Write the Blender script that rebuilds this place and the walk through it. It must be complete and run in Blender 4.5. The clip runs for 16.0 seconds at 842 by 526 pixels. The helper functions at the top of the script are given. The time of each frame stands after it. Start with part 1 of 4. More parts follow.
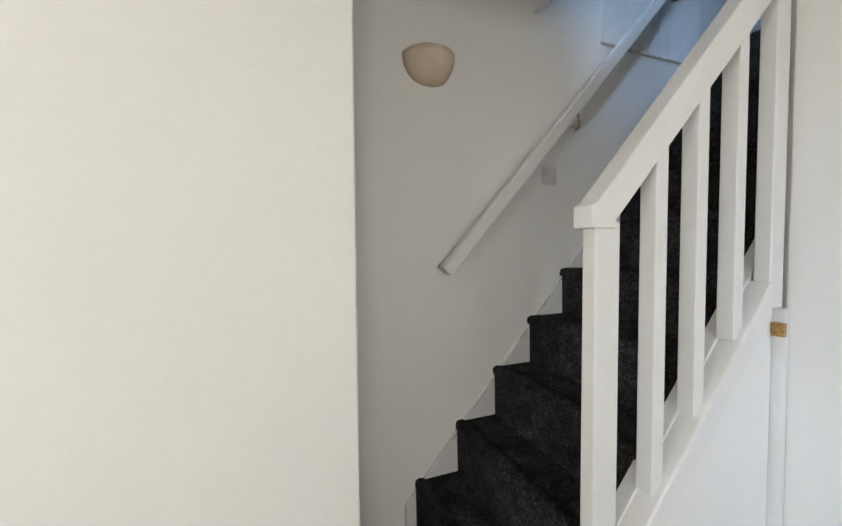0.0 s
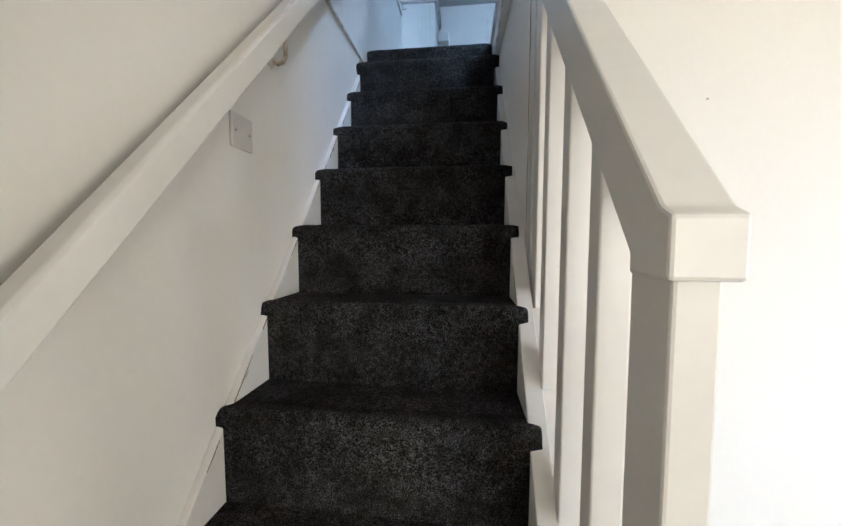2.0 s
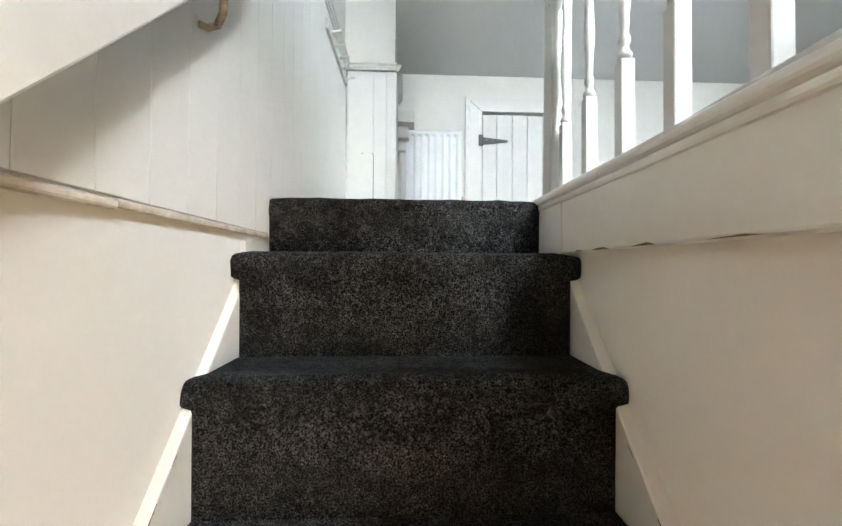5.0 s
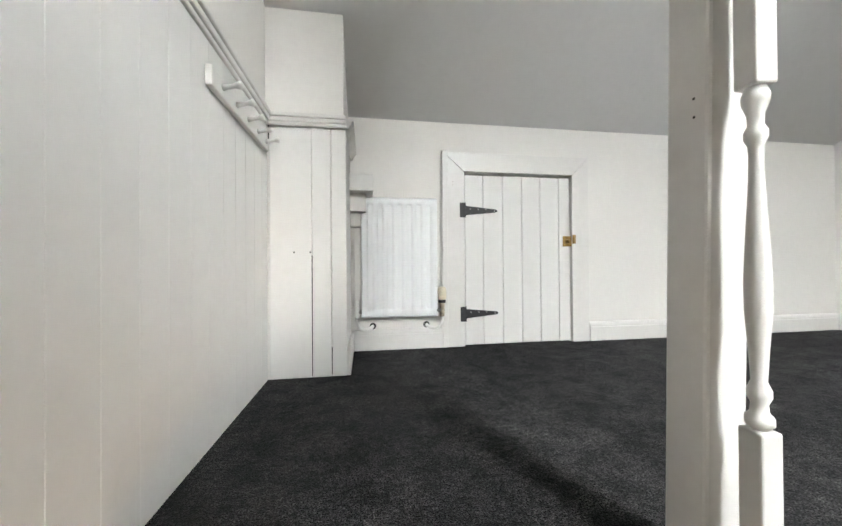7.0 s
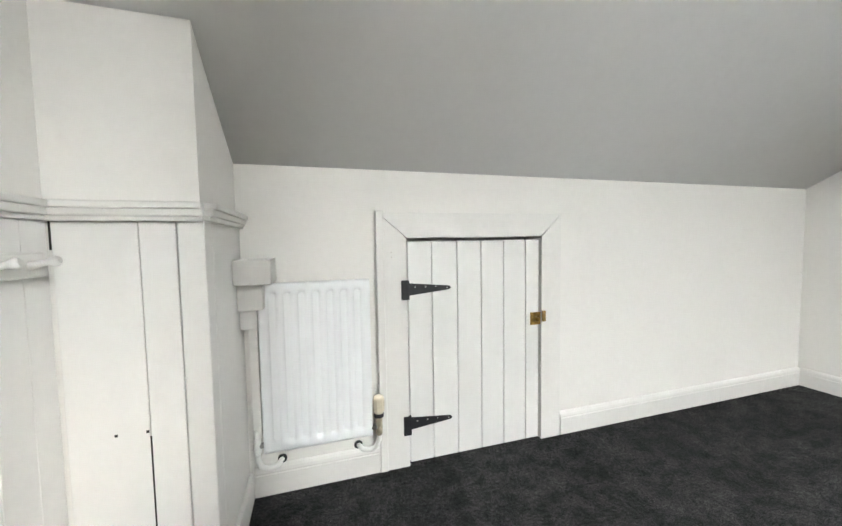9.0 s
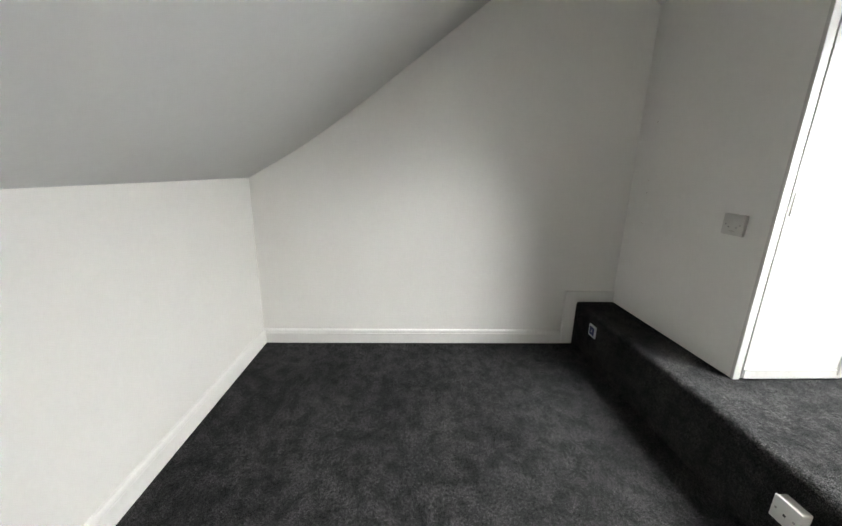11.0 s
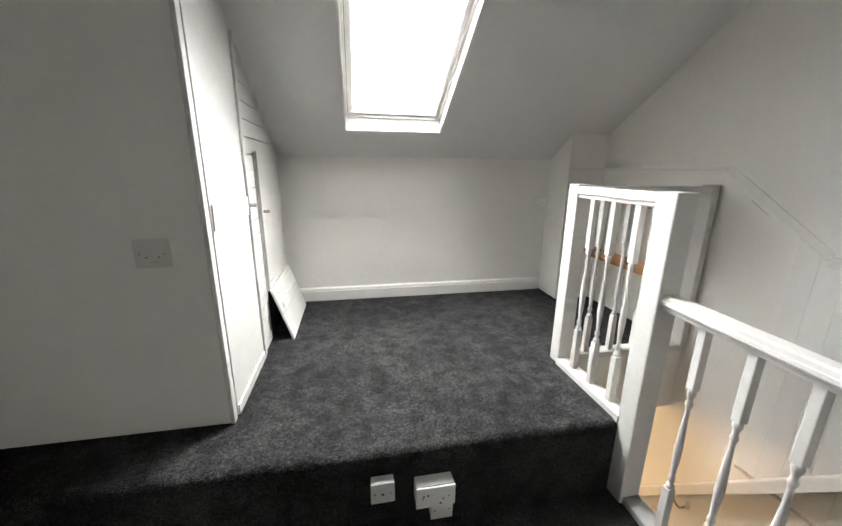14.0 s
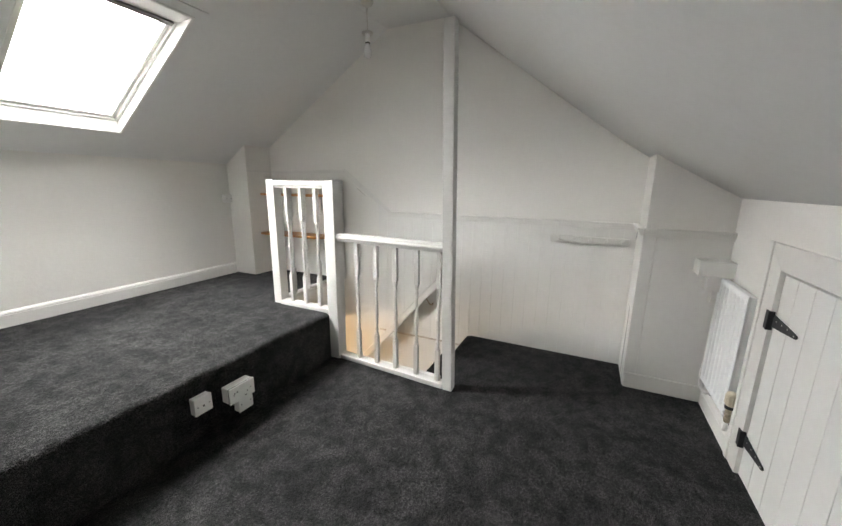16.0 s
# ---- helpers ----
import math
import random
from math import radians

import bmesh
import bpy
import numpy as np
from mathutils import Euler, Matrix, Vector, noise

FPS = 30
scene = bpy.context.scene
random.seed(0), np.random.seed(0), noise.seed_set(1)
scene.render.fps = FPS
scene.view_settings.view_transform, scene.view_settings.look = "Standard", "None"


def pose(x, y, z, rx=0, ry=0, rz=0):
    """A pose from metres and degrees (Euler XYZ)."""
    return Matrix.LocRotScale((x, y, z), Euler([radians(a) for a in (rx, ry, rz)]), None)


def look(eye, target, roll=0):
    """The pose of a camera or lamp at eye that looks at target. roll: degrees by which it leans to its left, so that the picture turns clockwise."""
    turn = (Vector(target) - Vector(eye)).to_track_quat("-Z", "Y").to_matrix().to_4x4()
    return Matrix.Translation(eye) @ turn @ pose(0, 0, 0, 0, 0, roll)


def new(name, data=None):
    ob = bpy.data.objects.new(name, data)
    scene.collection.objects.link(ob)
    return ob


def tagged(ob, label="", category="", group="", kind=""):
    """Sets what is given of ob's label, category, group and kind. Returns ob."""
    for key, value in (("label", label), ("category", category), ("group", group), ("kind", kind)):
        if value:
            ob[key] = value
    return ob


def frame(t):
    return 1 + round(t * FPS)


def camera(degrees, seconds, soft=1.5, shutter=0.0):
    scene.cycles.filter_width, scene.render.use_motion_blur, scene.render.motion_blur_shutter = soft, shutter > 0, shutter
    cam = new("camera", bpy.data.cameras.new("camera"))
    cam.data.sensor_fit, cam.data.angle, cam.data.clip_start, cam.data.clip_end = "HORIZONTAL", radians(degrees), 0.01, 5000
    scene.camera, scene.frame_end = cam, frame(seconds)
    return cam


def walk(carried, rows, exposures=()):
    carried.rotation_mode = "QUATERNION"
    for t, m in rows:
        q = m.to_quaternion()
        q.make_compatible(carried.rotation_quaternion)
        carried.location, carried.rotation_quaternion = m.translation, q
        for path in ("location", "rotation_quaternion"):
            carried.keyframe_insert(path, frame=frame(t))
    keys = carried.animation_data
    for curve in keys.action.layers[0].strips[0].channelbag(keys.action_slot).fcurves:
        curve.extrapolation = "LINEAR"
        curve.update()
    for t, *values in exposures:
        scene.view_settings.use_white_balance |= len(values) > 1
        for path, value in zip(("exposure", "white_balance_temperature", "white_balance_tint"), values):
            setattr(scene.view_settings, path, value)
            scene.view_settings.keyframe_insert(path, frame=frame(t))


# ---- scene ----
cam = camera(100.0, 16.0)

PATH = [
    (0, (1.472, -2.495, -1.217), (-0.394, -1.78, -1.292), -0.4),
    (0.2, (1.39, -2.518, -1.212), (-0.372, -1.576, -1.294), -0.4),
    (0.5, (1.236, -2.515, -1.218), (-0.336, -1.286, -1.318), -0.4),
    (1, (1.0, -2.419, -1.201), (-0.263, -0.871, -1.307), -0.8),
    (1.5, (0.768, -2.308, -1.149), (0.019, -0.459, -1.277), 0.0),
    (2, (0.605, -2.13, -1.135), (0.358, -0.149, -1.26), 0.2),
    (2.5, (0.528, -1.784, -1.003), (0.382, 0.208, -1.113), 0.2),
    (3, (0.475, -1.566, -0.885), (0.332, 0.427, -0.965), 0.1),
    (3.5, (0.408, -1.45, -0.685), (0.303, 0.547, -0.716), 0.1),
    (4, (0.42, -1.263, -0.532), (0.421, 0.737, -0.508), 0.1),
    (4.5, (0.402, -1.101, -0.36), (0.444, 0.898, -0.329), 0.1),
    (5, (0.38, -0.962, -0.187), (0.461, 1.036, -0.159), 0.4),
    (5.2, (0.397, -0.886, -0.12), (0.497, 1.111, -0.092), 0.4),
    (7.3, (0.380, -0.211, 0.533), (0.748, 1.751, 0.538), -0.5),
    (7.5, (0.388, -0.157, 0.598), (0.797, 1.799, 0.589), -0.5),
    (8, (0.428, -0.021, 0.796), (0.937, 1.911, 0.722), -0.5),
    (8.2, (0.446, 0.021, 0.839), (0.962, 1.951, 0.749), -0.6),
    (10.3, (0.815, 0.414, 1.285), (2.319, 1.656, 0.84), -1.6),
    (10.5, (0.86, 0.437, 1.36), (2.592, 1.284, 0.829), 0.6),
    (10.8, (0.935, 0.478, 1.347), (2.832, 0.787, 0.796), 0.9),
    (11, (0.96, 0.498, 1.291), (2.893, 0.424, 0.785), 1.2),
    (11.5, (1.003, 0.473, 1.3), (2.722, -0.404, 0.776), 0.4),
    (12, (1.14, 0.528, 1.329), (2.459, -0.858, 0.747), 0.7),
    (12.5, (1.224, 0.478, 1.335), (2.2, -1.175, 0.773), 0.7),
    (13, (1.411, 0.426, 1.347), (2.02, -1.393, 0.78), 0.6),
    (13.5, (1.652, 0.379, 1.343), (1.728, -1.543, 0.795), 0.9),
    (14, (1.91, 0.284, 1.36), (1.54, -1.615, 0.851), 0.6),
    (14.5, (2.164, 0.323, 1.337), (1.481, -1.493, 0.851), 0.5),
    (15, (2.439, 0.524, 1.336), (1.273, -1.031, 0.864), 0.3),
    (15.5, (2.654, 0.706, 1.308), (1.125, -0.501, 0.854), 0.5),
    (16, (2.782, 0.842, 1.271), (1.012, 0.015, 0.84), 0.7),
]
EXPOSURES = [(0.0, -0.92, 4250, 3), (1.5, -0.60, 4320, 3), (2.5, 0.05, 4450, 3), (3.5, 0.60, 4680, 2), (4.5, 0.65, 5600, 2), (5.2, 0.6, 6150, 5),
             (7.3, 0.42, 6500, 9), (8.2, 0.46, 6500, 8), (10.3, 0.55, 6600, 8), (11.5, 0.28, 6500, 9), (13.5, -0.04, 6600, 10), (15.0, 0.02, 6640, 10), (16.0, 0.06, 6660, 10)]
walk(cam, [(t, look(eye, target, roll)) for t, eye, target, roll in PATH], EXPOSURES)

# ---- world, sun, large lights ----
world = bpy.data.worlds.new("sky")
scene.world = world
world.use_nodes = True
wn = world.node_tree.nodes
sky = wn.new("ShaderNodeTexSky")
sky.sky_type = "NISHITA"
sky.sun_disc = False
sky.sun_elevation = radians(48)
sky.sun_rotation = radians(200)
world.node_tree.links.new(sky.outputs[0], wn["Background"].inputs[0])
wn["Background"].inputs[1].default_value = 0.1

sun = new("sun", bpy.data.lights.new("sun", "SUN"))
sun.data.energy, sun.data.angle, sun.data.color = 0.6, radians(25), (1.0, 0.96, 0.9)
sun.matrix_world = look((0, -8, 9), (0.9, -1, 0))

# slope of the south roof: foot line, direction up the slope, normal into the room
S_FOOT = Vector((0, -2.40, 1.50))
S_UP = Vector((0, 1.506, 0.938)).normalized()
S_IN = Vector((0, S_UP.z, -S_UP.y))


def on_slope(x, s, d):
    """A place on the south slope: along x, s up the slope, d out of the room."""
    return S_FOOT + Vector((x, 0, 0)) + S_UP * s - S_IN * d


def area(name, m, w, h, watts, colour):
    ob = new(name, bpy.data.lights.new(name, "AREA"))
    ob.data.shape, ob.data.size, ob.data.size_y, ob.data.energy, ob.data.color = "RECTANGLE", w, h, watts, colour
    ob.matrix_world = m
    return ob


c = on_slope(1.60, 0.74, 0.14)
area("skylight_daylight", look(c + Vector((-0.02, -0.52, 0.90)), c), 2.4, 2.2, 1250, (0.95, 0.965, 0.98))
# warm lamps added in the unseen lower room to light the stair foot
area("lower_south_fill", look((2.0, -4.97, -1.15), (2.0, -1.0, -1.3)), 1.5, 1.2, 100, (1.0, 0.68, 0.385))
area("lower_east_fill", look((3.97, -2.9, -1.1), (0.0, -2.2, -1.2)), 1.5, 1.2, 100, (1.0, 0.68, 0.385))


# ---- materials ----
OVERCAST = bpy.data.materials.new("overcast_sky")
OVERCAST.use_nodes = True
OVERCAST.node_tree.nodes.remove(OVERCAST.node_tree.nodes["Principled BSDF"])
glow = OVERCAST.node_tree.nodes.new("ShaderNodeEmission")
glow.inputs[0].default_value, glow.inputs[1].default_value = (0.93, 0.965, 1.0, 1), 20.0
OVERCAST.node_tree.links.new(glow.outputs[0], OVERCAST.node_tree.nodes["Material Output"].inputs[0])


def material(name, colour, rough=0.6, metal=0.0, vary=0.06, scale=3.0, fine=60.0, bump=0.05, depth=0.004, sheen=0.0, dark=None):
    """A painted or solid surface with variation at two scales and a fine relief."""
    m = bpy.data.materials.new(name)
    m.use_nodes = True
    n, l = m.node_tree.nodes, m.node_tree.links
    b = n["Principled BSDF"]
    b.inputs["Roughness"].default_value, b.inputs["Metallic"].default_value = rough, metal
    b.inputs["Sheen Weight"].default_value = sheen
    co = n.new("ShaderNodeTexCoord")
    big, small = n.new("ShaderNodeTexNoise"), n.new("ShaderNodeTexNoise")
    big.inputs["Scale"].default_value, small.inputs["Scale"].default_value = scale, fine
    big.inputs["Detail"].default_value, small.inputs["Detail"].default_value = 4, 3
    for t in (big, small):
        l.new(co.outputs["Object"], t.inputs["Vector"])
    mix = n.new("ShaderNodeMix")
    mix.data_type = "FLOAT"
    mix.inputs[0].default_value = 0.35
    l.new(big.outputs[0], mix.inputs[2])
    l.new(small.outputs[0], mix.inputs[3])
    ramp = n.new("ShaderNodeValToRGB")
    lo = dark or tuple(v * (1 - 2 * vary) for v in colour)
    hi = tuple(min(1, v * (1 + vary)) for v in colour)
    ramp.color_ramp.elements[0].position, ramp.color_ramp.elements[0].color = 0.3, (*lo, 1)
    ramp.color_ramp.elements[1].position, ramp.color_ramp.elements[1].color = 0.7, (*hi, 1)
    l.new(mix.outputs[0], ramp.inputs[0])
    l.new(ramp.outputs[0], b.inputs["Base Color"])
    bp = n.new("ShaderNodeBump")
    bp.inputs["Strength"].default_value, bp.inputs["Distance"].default_value = bump, depth
    l.new(mix.outputs[0], bp.inputs["Height"])
    l.new(bp.outputs[0], b.inputs["Normal"])
    return m


PLASTER = material("matt_wall_paint", (0.770, 0.752, 0.712), 0.85, vary=0.02, scale=1.6, fine=45, bump=0.25, depth=0.006)
CEILING = material("matt_ceiling_paint", (0.72, 0.72, 0.705), 0.9, vary=0.02, scale=1.2, fine=30, bump=0.3, depth=0.008)
GLOSS = material("satin_white_paint", (0.72, 0.705, 0.67), 0.38, vary=0.025, scale=5, fine=40, bump=0.12, depth=0.004)
# GLOSS darkened for the attic joinery, to hold down the strong skylight on it
DIM_GLOSS = material("dimmed_satin_paint", (0.575, 0.563, 0.536), 0.42, vary=0.04, scale=6, fine=45, bump=0.14, depth=0.004)
BOARD = material("painted_boards", (0.74, 0.73, 0.70), 0.5, vary=0.02, scale=4, fine=35, bump=0.15, depth=0.004)
ENAMEL = material("white_enamel", (0.82, 0.83, 0.83), 0.3, vary=0.01, scale=6, bump=0.02)
PLASTIC = material("white_plastic", (0.80, 0.79, 0.76), 0.4, vary=0.02, scale=20, bump=0.02)
IRON = material("black_iron", (0.012, 0.012, 0.014), 0.5, vary=0.2, scale=40, bump=0.2)
BRASS = material("aged_brass", (0.42, 0.27, 0.09), 0.38, 1.0, vary=0.25, scale=60, bump=0.1)
BRASS_PALE = material("worn_pale_brass", (0.52, 0.44, 0.33), 0.45, 0.6, vary=0.3, scale=60, bump=0.1)
STEEL = material("dull_steel", (0.45, 0.44, 0.42), 0.4, 1.0, vary=0.15, scale=60, bump=0.1)
CREAM = material("cream_plastic", (0.68, 0.60, 0.46), 0.5, vary=0.06, scale=40, bump=0.05)
BOWL = material("cream_plaster_lamp", (0.66, 0.56, 0.41), 0.75, vary=0.05, scale=14, fine=80, bump=0.2)
GREY = material("bare_grey_wood", (0.52, 0.48, 0.42), 0.8, vary=0.25, scale=16, fine=90, bump=0.4)
BLUE = material("dark_blue_plastic", (0.02, 0.025, 0.12), 0.35, vary=0.1, scale=30)
OLD_BACKLIT_PLASTIC = material("aged_backlit_plastic", (0.60, 0.58, 0.545), 0.5, vary=0.04, scale=20, bump=0.04)
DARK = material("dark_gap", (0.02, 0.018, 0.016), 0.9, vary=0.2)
WORN = material("worn_white_paint", (0.66, 0.61, 0.54), 0.6, vary=0.16, scale=18, fine=90, bump=0.3, dark=(0.36, 0.30, 0.24))
SMOKE = material("dull_grey_plastic", (0.17, 0.16, 0.145), 0.5, vary=0.1, scale=40)
PINE = material("varnished_pine", (0.50, 0.25, 0.09), 0.4, vary=0.3, scale=7, fine=70, bump=0.1, dark=(0.33, 0.14, 0.04))
TIMBER = material("stained_gap_wood", (0.22, 0.13, 0.07), 0.8, vary=0.3, scale=20, bump=0.3)


def carpet_material():
    m = bpy.data.materials.new("charcoal_pile_carpet")
    m.use_nodes = True
    n, l = m.node_tree.nodes, m.node_tree.links
    b = n["Principled BSDF"]
    b.inputs["Roughness"].default_value = 0.95
    b.inputs["Sheen Weight"].default_value = 0.02
    b.inputs["Sheen Roughness"].default_value = 0.45
    b.inputs["Sheen Tint"].default_value = (0.75, 0.78, 0.85, 1)
    b.inputs["Specular IOR Level"].default_value = 0.1
    co = n.new("ShaderNodeTexCoord")

    def tex(scale, detail, rough=0.6):
        t = n.new("ShaderNodeTexNoise")
        t.inputs["Scale"].default_value, t.inputs["Detail"].default_value, t.inputs["Roughness"].default_value = scale, detail, rough
        l.new(co.outputs["Object"], t.inputs["Vector"])
        return t

    def ramp(src, a, ca, z, cz):
        r = n.new("ShaderNodeValToRGB")
        r.color_ramp.elements[0].position, r.color_ramp.elements[0].color = a, (*ca, 1)
        r.color_ramp.elements[1].position, r.color_ramp.elements[1].color = z, (*cz, 1)
        l.new(src, r.inputs[0])
        return r

    fibre, tuft, patch, sweep = tex(300, 2, 0.6), tex(80, 3, 0.7), tex(12, 6, 0.66), tex(2.6, 4)
    patch.inputs["Distortion"].default_value = 0.15
    flecks = ramp(fibre.outputs[0], 0.40, (0.003, 0.003, 0.003), 0.68, (0.116, 0.112, 0.110))
    shade = ramp(patch.outputs[0], 0.39, (0.43, 0.43, 0.435), 0.60, (1.06, 1.06, 1.06))
    tufts = ramp(tuft.outputs[0], 0.36, (0.38, 0.38, 0.38), 0.64, (1.42, 1.42, 1.42))
    broad = ramp(sweep.outputs[0], 0.36, (0.58, 0.58, 0.59), 0.64, (1.08, 1.08, 1.08))
    prev = flecks.outputs[0]
    for r in (shade, tufts, broad):
        x = n.new("ShaderNodeMix")
        x.data_type, x.blend_type = "RGBA", "MULTIPLY"
        x.inputs[0].default_value = 1.0
        l.new(prev, x.inputs[6])
        l.new(r.outputs[0], x.inputs[7])
        prev = x.outputs[2]
    l.new(prev, b.inputs["Base Color"])
    add = n.new("ShaderNodeMath")
    add.operation = "ADD"
    l.new(fibre.outputs[0], add.inputs[0])
    l.new(tuft.outputs[0], add.inputs[1])
    bp = n.new("ShaderNodeBump")
    bp.inputs["Strength"].default_value, bp.inputs["Distance"].default_value = 0.9, 0.008
    l.new(add.outputs[0], bp.inputs["Height"])
    l.new(bp.outputs[0], b.inputs["Normal"])
    return m


CARPET = carpet_material()

GLASS = bpy.data.materials.new("window_glass")
GLASS.use_nodes = True
gb = GLASS.node_tree.nodes["Principled BSDF"]
gb.inputs["Roughness"].default_value, gb.inputs["Transmission Weight"].default_value, gb.inputs["IOR"].default_value = 0.02, 1.0, 1.45
BULB = bpy.data.materials.new("bulb_glass")
BULB.use_nodes = True
gb = BULB.node_tree.nodes["Principled BSDF"]
gb.inputs["Roughness"].default_value, gb.inputs["Base Color"].default_value = 0.25, (0.8, 0.8, 0.78, 1)


# ---- builders ----
def block(bm, x0, x1, y0, y1, z0, z1, bevel=0.0, seg=2):
    """A box between the given limits, with rounded edges."""
    v = [bm.verts.new((x, y, z)) for x in (x0, x1) for y in (y0, y1) for z in (z0, z1)]
    fs = [bm.faces.new([v[i] for i in q]) for q in ((0, 1, 3, 2), (4, 6, 7, 5), (0, 4, 5, 1), (2, 3, 7, 6), (0, 2, 6, 4), (1, 5, 7, 3))]
    if bevel:
        edges = list({e for f in fs for e in f.edges})
        bmesh.ops.bevel(bm, geom=edges, offset=bevel, segments=seg, profile=0.5, affect="EDGES")
    return bm


def boxes(*rows, bevel=0.0):
    bm = bmesh.new()
    for r in rows:
        block(bm, *r, bevel=bevel)
    return bm


def prism(bm, poly, axis, a, b, bevel=0.0):
    """A polygon of two coordinates, drawn out along the axis from a to b."""
    def place(p, w):
        q = list(p)
        q.insert("xyz".index(axis), w)
        return bm.verts.new(q)
    one, two = [place(p, a) for p in poly], [place(p, b) for p in poly]
    fs = [bm.faces.new(one), bm.faces.new(two[::-1])]
    k = len(poly)
    fs += [bm.faces.new((one[i], two[i], two[(i + 1) % k], one[(i + 1) % k])) for i in range(k)]
    bmesh.ops.recalc_face_normals(bm, faces=fs)
    if bevel:
        bmesh.ops.bevel(bm, geom=list({e for f in fs for e in f.edges}), offset=bevel, segments=2, profile=0.5, affect="EDGES")
    return bm


def lathe(bm, profile, x, y, turn=12):
    """A turned shape about an upright axis, from rows of radius and height."""
    rings = []
    for r, z in profile:
        rings.append([bm.verts.new((x + r * math.cos(2 * math.pi * k / turn), y + r * math.sin(2 * math.pi * k / turn), z)) for k in range(turn)])
    for p, q in zip(rings, rings[1:]):
        for k in range(turn):
            bm.faces.new((p[k], p[(k + 1) % turn], q[(k + 1) % turn], q[k])).smooth = True
    bm.faces.new(rings[0][::-1])
    bm.faces.new(rings[-1])
    return bm


def tube(bm, pts, r, turn=10):
    """A round bar along a line of points."""
    pts = [Vector(p) for p in pts]
    rings = []
    for i, p in enumerate(pts):
        d = (pts[min(i + 1, len(pts) - 1)] - pts[max(i - 1, 0)]).normalized()
        a = d.orthogonal().normalized() if not rings else (rings[-1][1] - d * rings[-1][1].dot(d)).normalized()
        b = d.cross(a)
        rings.append(([bm.verts.new(p + r * (a * math.cos(2 * math.pi * k / turn) + b * math.sin(2 * math.pi * k / turn))) for k in range(turn)], a))
    for (p, _), (q, _) in zip(rings, rings[1:]):
        for k in range(turn):
            bm.faces.new((p[k], p[(k + 1) % turn], q[(k + 1) % turn], q[k])).smooth = True
    bm.faces.new(rings[0][0][::-1])
    bm.faces.new(rings[-1][0])
    return bm


def mesh_of(name, bm, mat):
    bmesh.ops.recalc_face_normals(bm, faces=bm.faces)
    me = bpy.data.meshes.new(name)
    bm.to_mesh(me)
    bm.free()
    me.materials.append(mat)
    return me


def part(name, bm, mat, parent, label=""):
    ob = new(name, mesh_of(name, bm, mat))
    ob.parent = parent
    return tagged(ob, label)


def thing(name, label, category, at=(0, 0, 0), group=""):
    ob = new(name)
    ob.location = at
    ob.empty_display_size = 0.1
    return tagged(ob, label, category, group)


def solid(name, bm, mat, label, category, group=""):
    return tagged(new(name, mesh_of(name, bm, mat)), label, category, group)


def structure(name, bm, mat, label, category=""):
    return tagged(new(name, mesh_of(name, bm, mat)), label, category, "", "structure")


# ---- plan: x east from the panelled gable, y north up the stairs, z from the attic floor ----
EAST, NORTH, SOUTH = 3.467, 1.585, -2.475
PLAT, PLAT_Y = 0.347, -0.80
WELL_X, WELL_Y = 0.776, -1.302
LOW = -2.485
CUP_X, CUP_Y = 2.43, -1.075


def south_z(y):
    return 1.50 + (y + 2.40) * 0.938 / 1.506


NORTH_LINE = ((1.785, 1.115), (NORTH, 1.22), (1.40, 1.323), (1.22, 1.428), (1.05, 1.540), (0.80, 1.718), (-0.235, 2.497))


def north_z(y):
    """The height of the north slope, which flattens a little towards the knee wall."""
    return float(np.interp(-y, [-a for a, _ in NORTH_LINE], [b for _, b in NORTH_LINE]))


# walls
wall_west = structure("wall_west", boxes((-0.2, 0, -5.2, 1.8, -2.7, 2.75)), PLASTER, "off-white painted gable wall beside the stairs", "wall")
wall_east = structure("wall_east", boxes((EAST, EAST + 0.2, -2.7, 1.8, -0.3, 2.75)), PLASTER, "off-white painted gable wall of the attic", "wall")
wall_north = structure("wall_north", boxes(
    (-0.1, 0.921, NORTH, NORTH + 0.12, -0.2, 1.32), (1.556, EAST + 0.1, NORTH, NORTH + 0.12, -0.2, 1.32),
    (0.921, 1.556, NORTH, NORTH + 0.12, 0.948, 1.32), (0.7, 1.8, NORTH + 0.3, NORTH + 0.4, -0.2, 1.32),
    (0.7, 1.8, NORTH + 0.12, NORTH + 0.3, 1.0, 1.1), (0.7, 0.8, NORTH + 0.12, NORTH + 0.3, -0.2, 1.0), (1.7, 1.8, NORTH + 0.12, NORTH + 0.3, -0.2, 1.0)),
    PLASTER, "low white knee wall under the sloping ceiling", "wall")
wall_south = structure("wall_south", boxes((-0.1, EAST + 0.1, SOUTH - 0.15, SOUTH, -0.3, 1.62)), PLASTER, "low white knee wall behind the raised platform", "wall")

# ceilings
SKY_X0, SKY_X1, SKY_S0, SKY_S1 = 1.292, 1.945, 0.212, 1.300
bm = bmesh.new()


def slope_slab(bm, x0, x1, s0, s1, d0=0.0, d1=0.16):
    v = [bm.verts.new(on_slope(x, s, d)) for x in (x0, x1) for s in (s0, s1) for d in (d0, d1)]
    for q in ((0, 1, 3, 2), (4, 6, 7, 5), (0, 4, 5, 1), (2, 3, 7, 6), (0, 2, 6, 4), (1, 5, 7, 3)):
        bm.faces.new([v[i] for i in q])


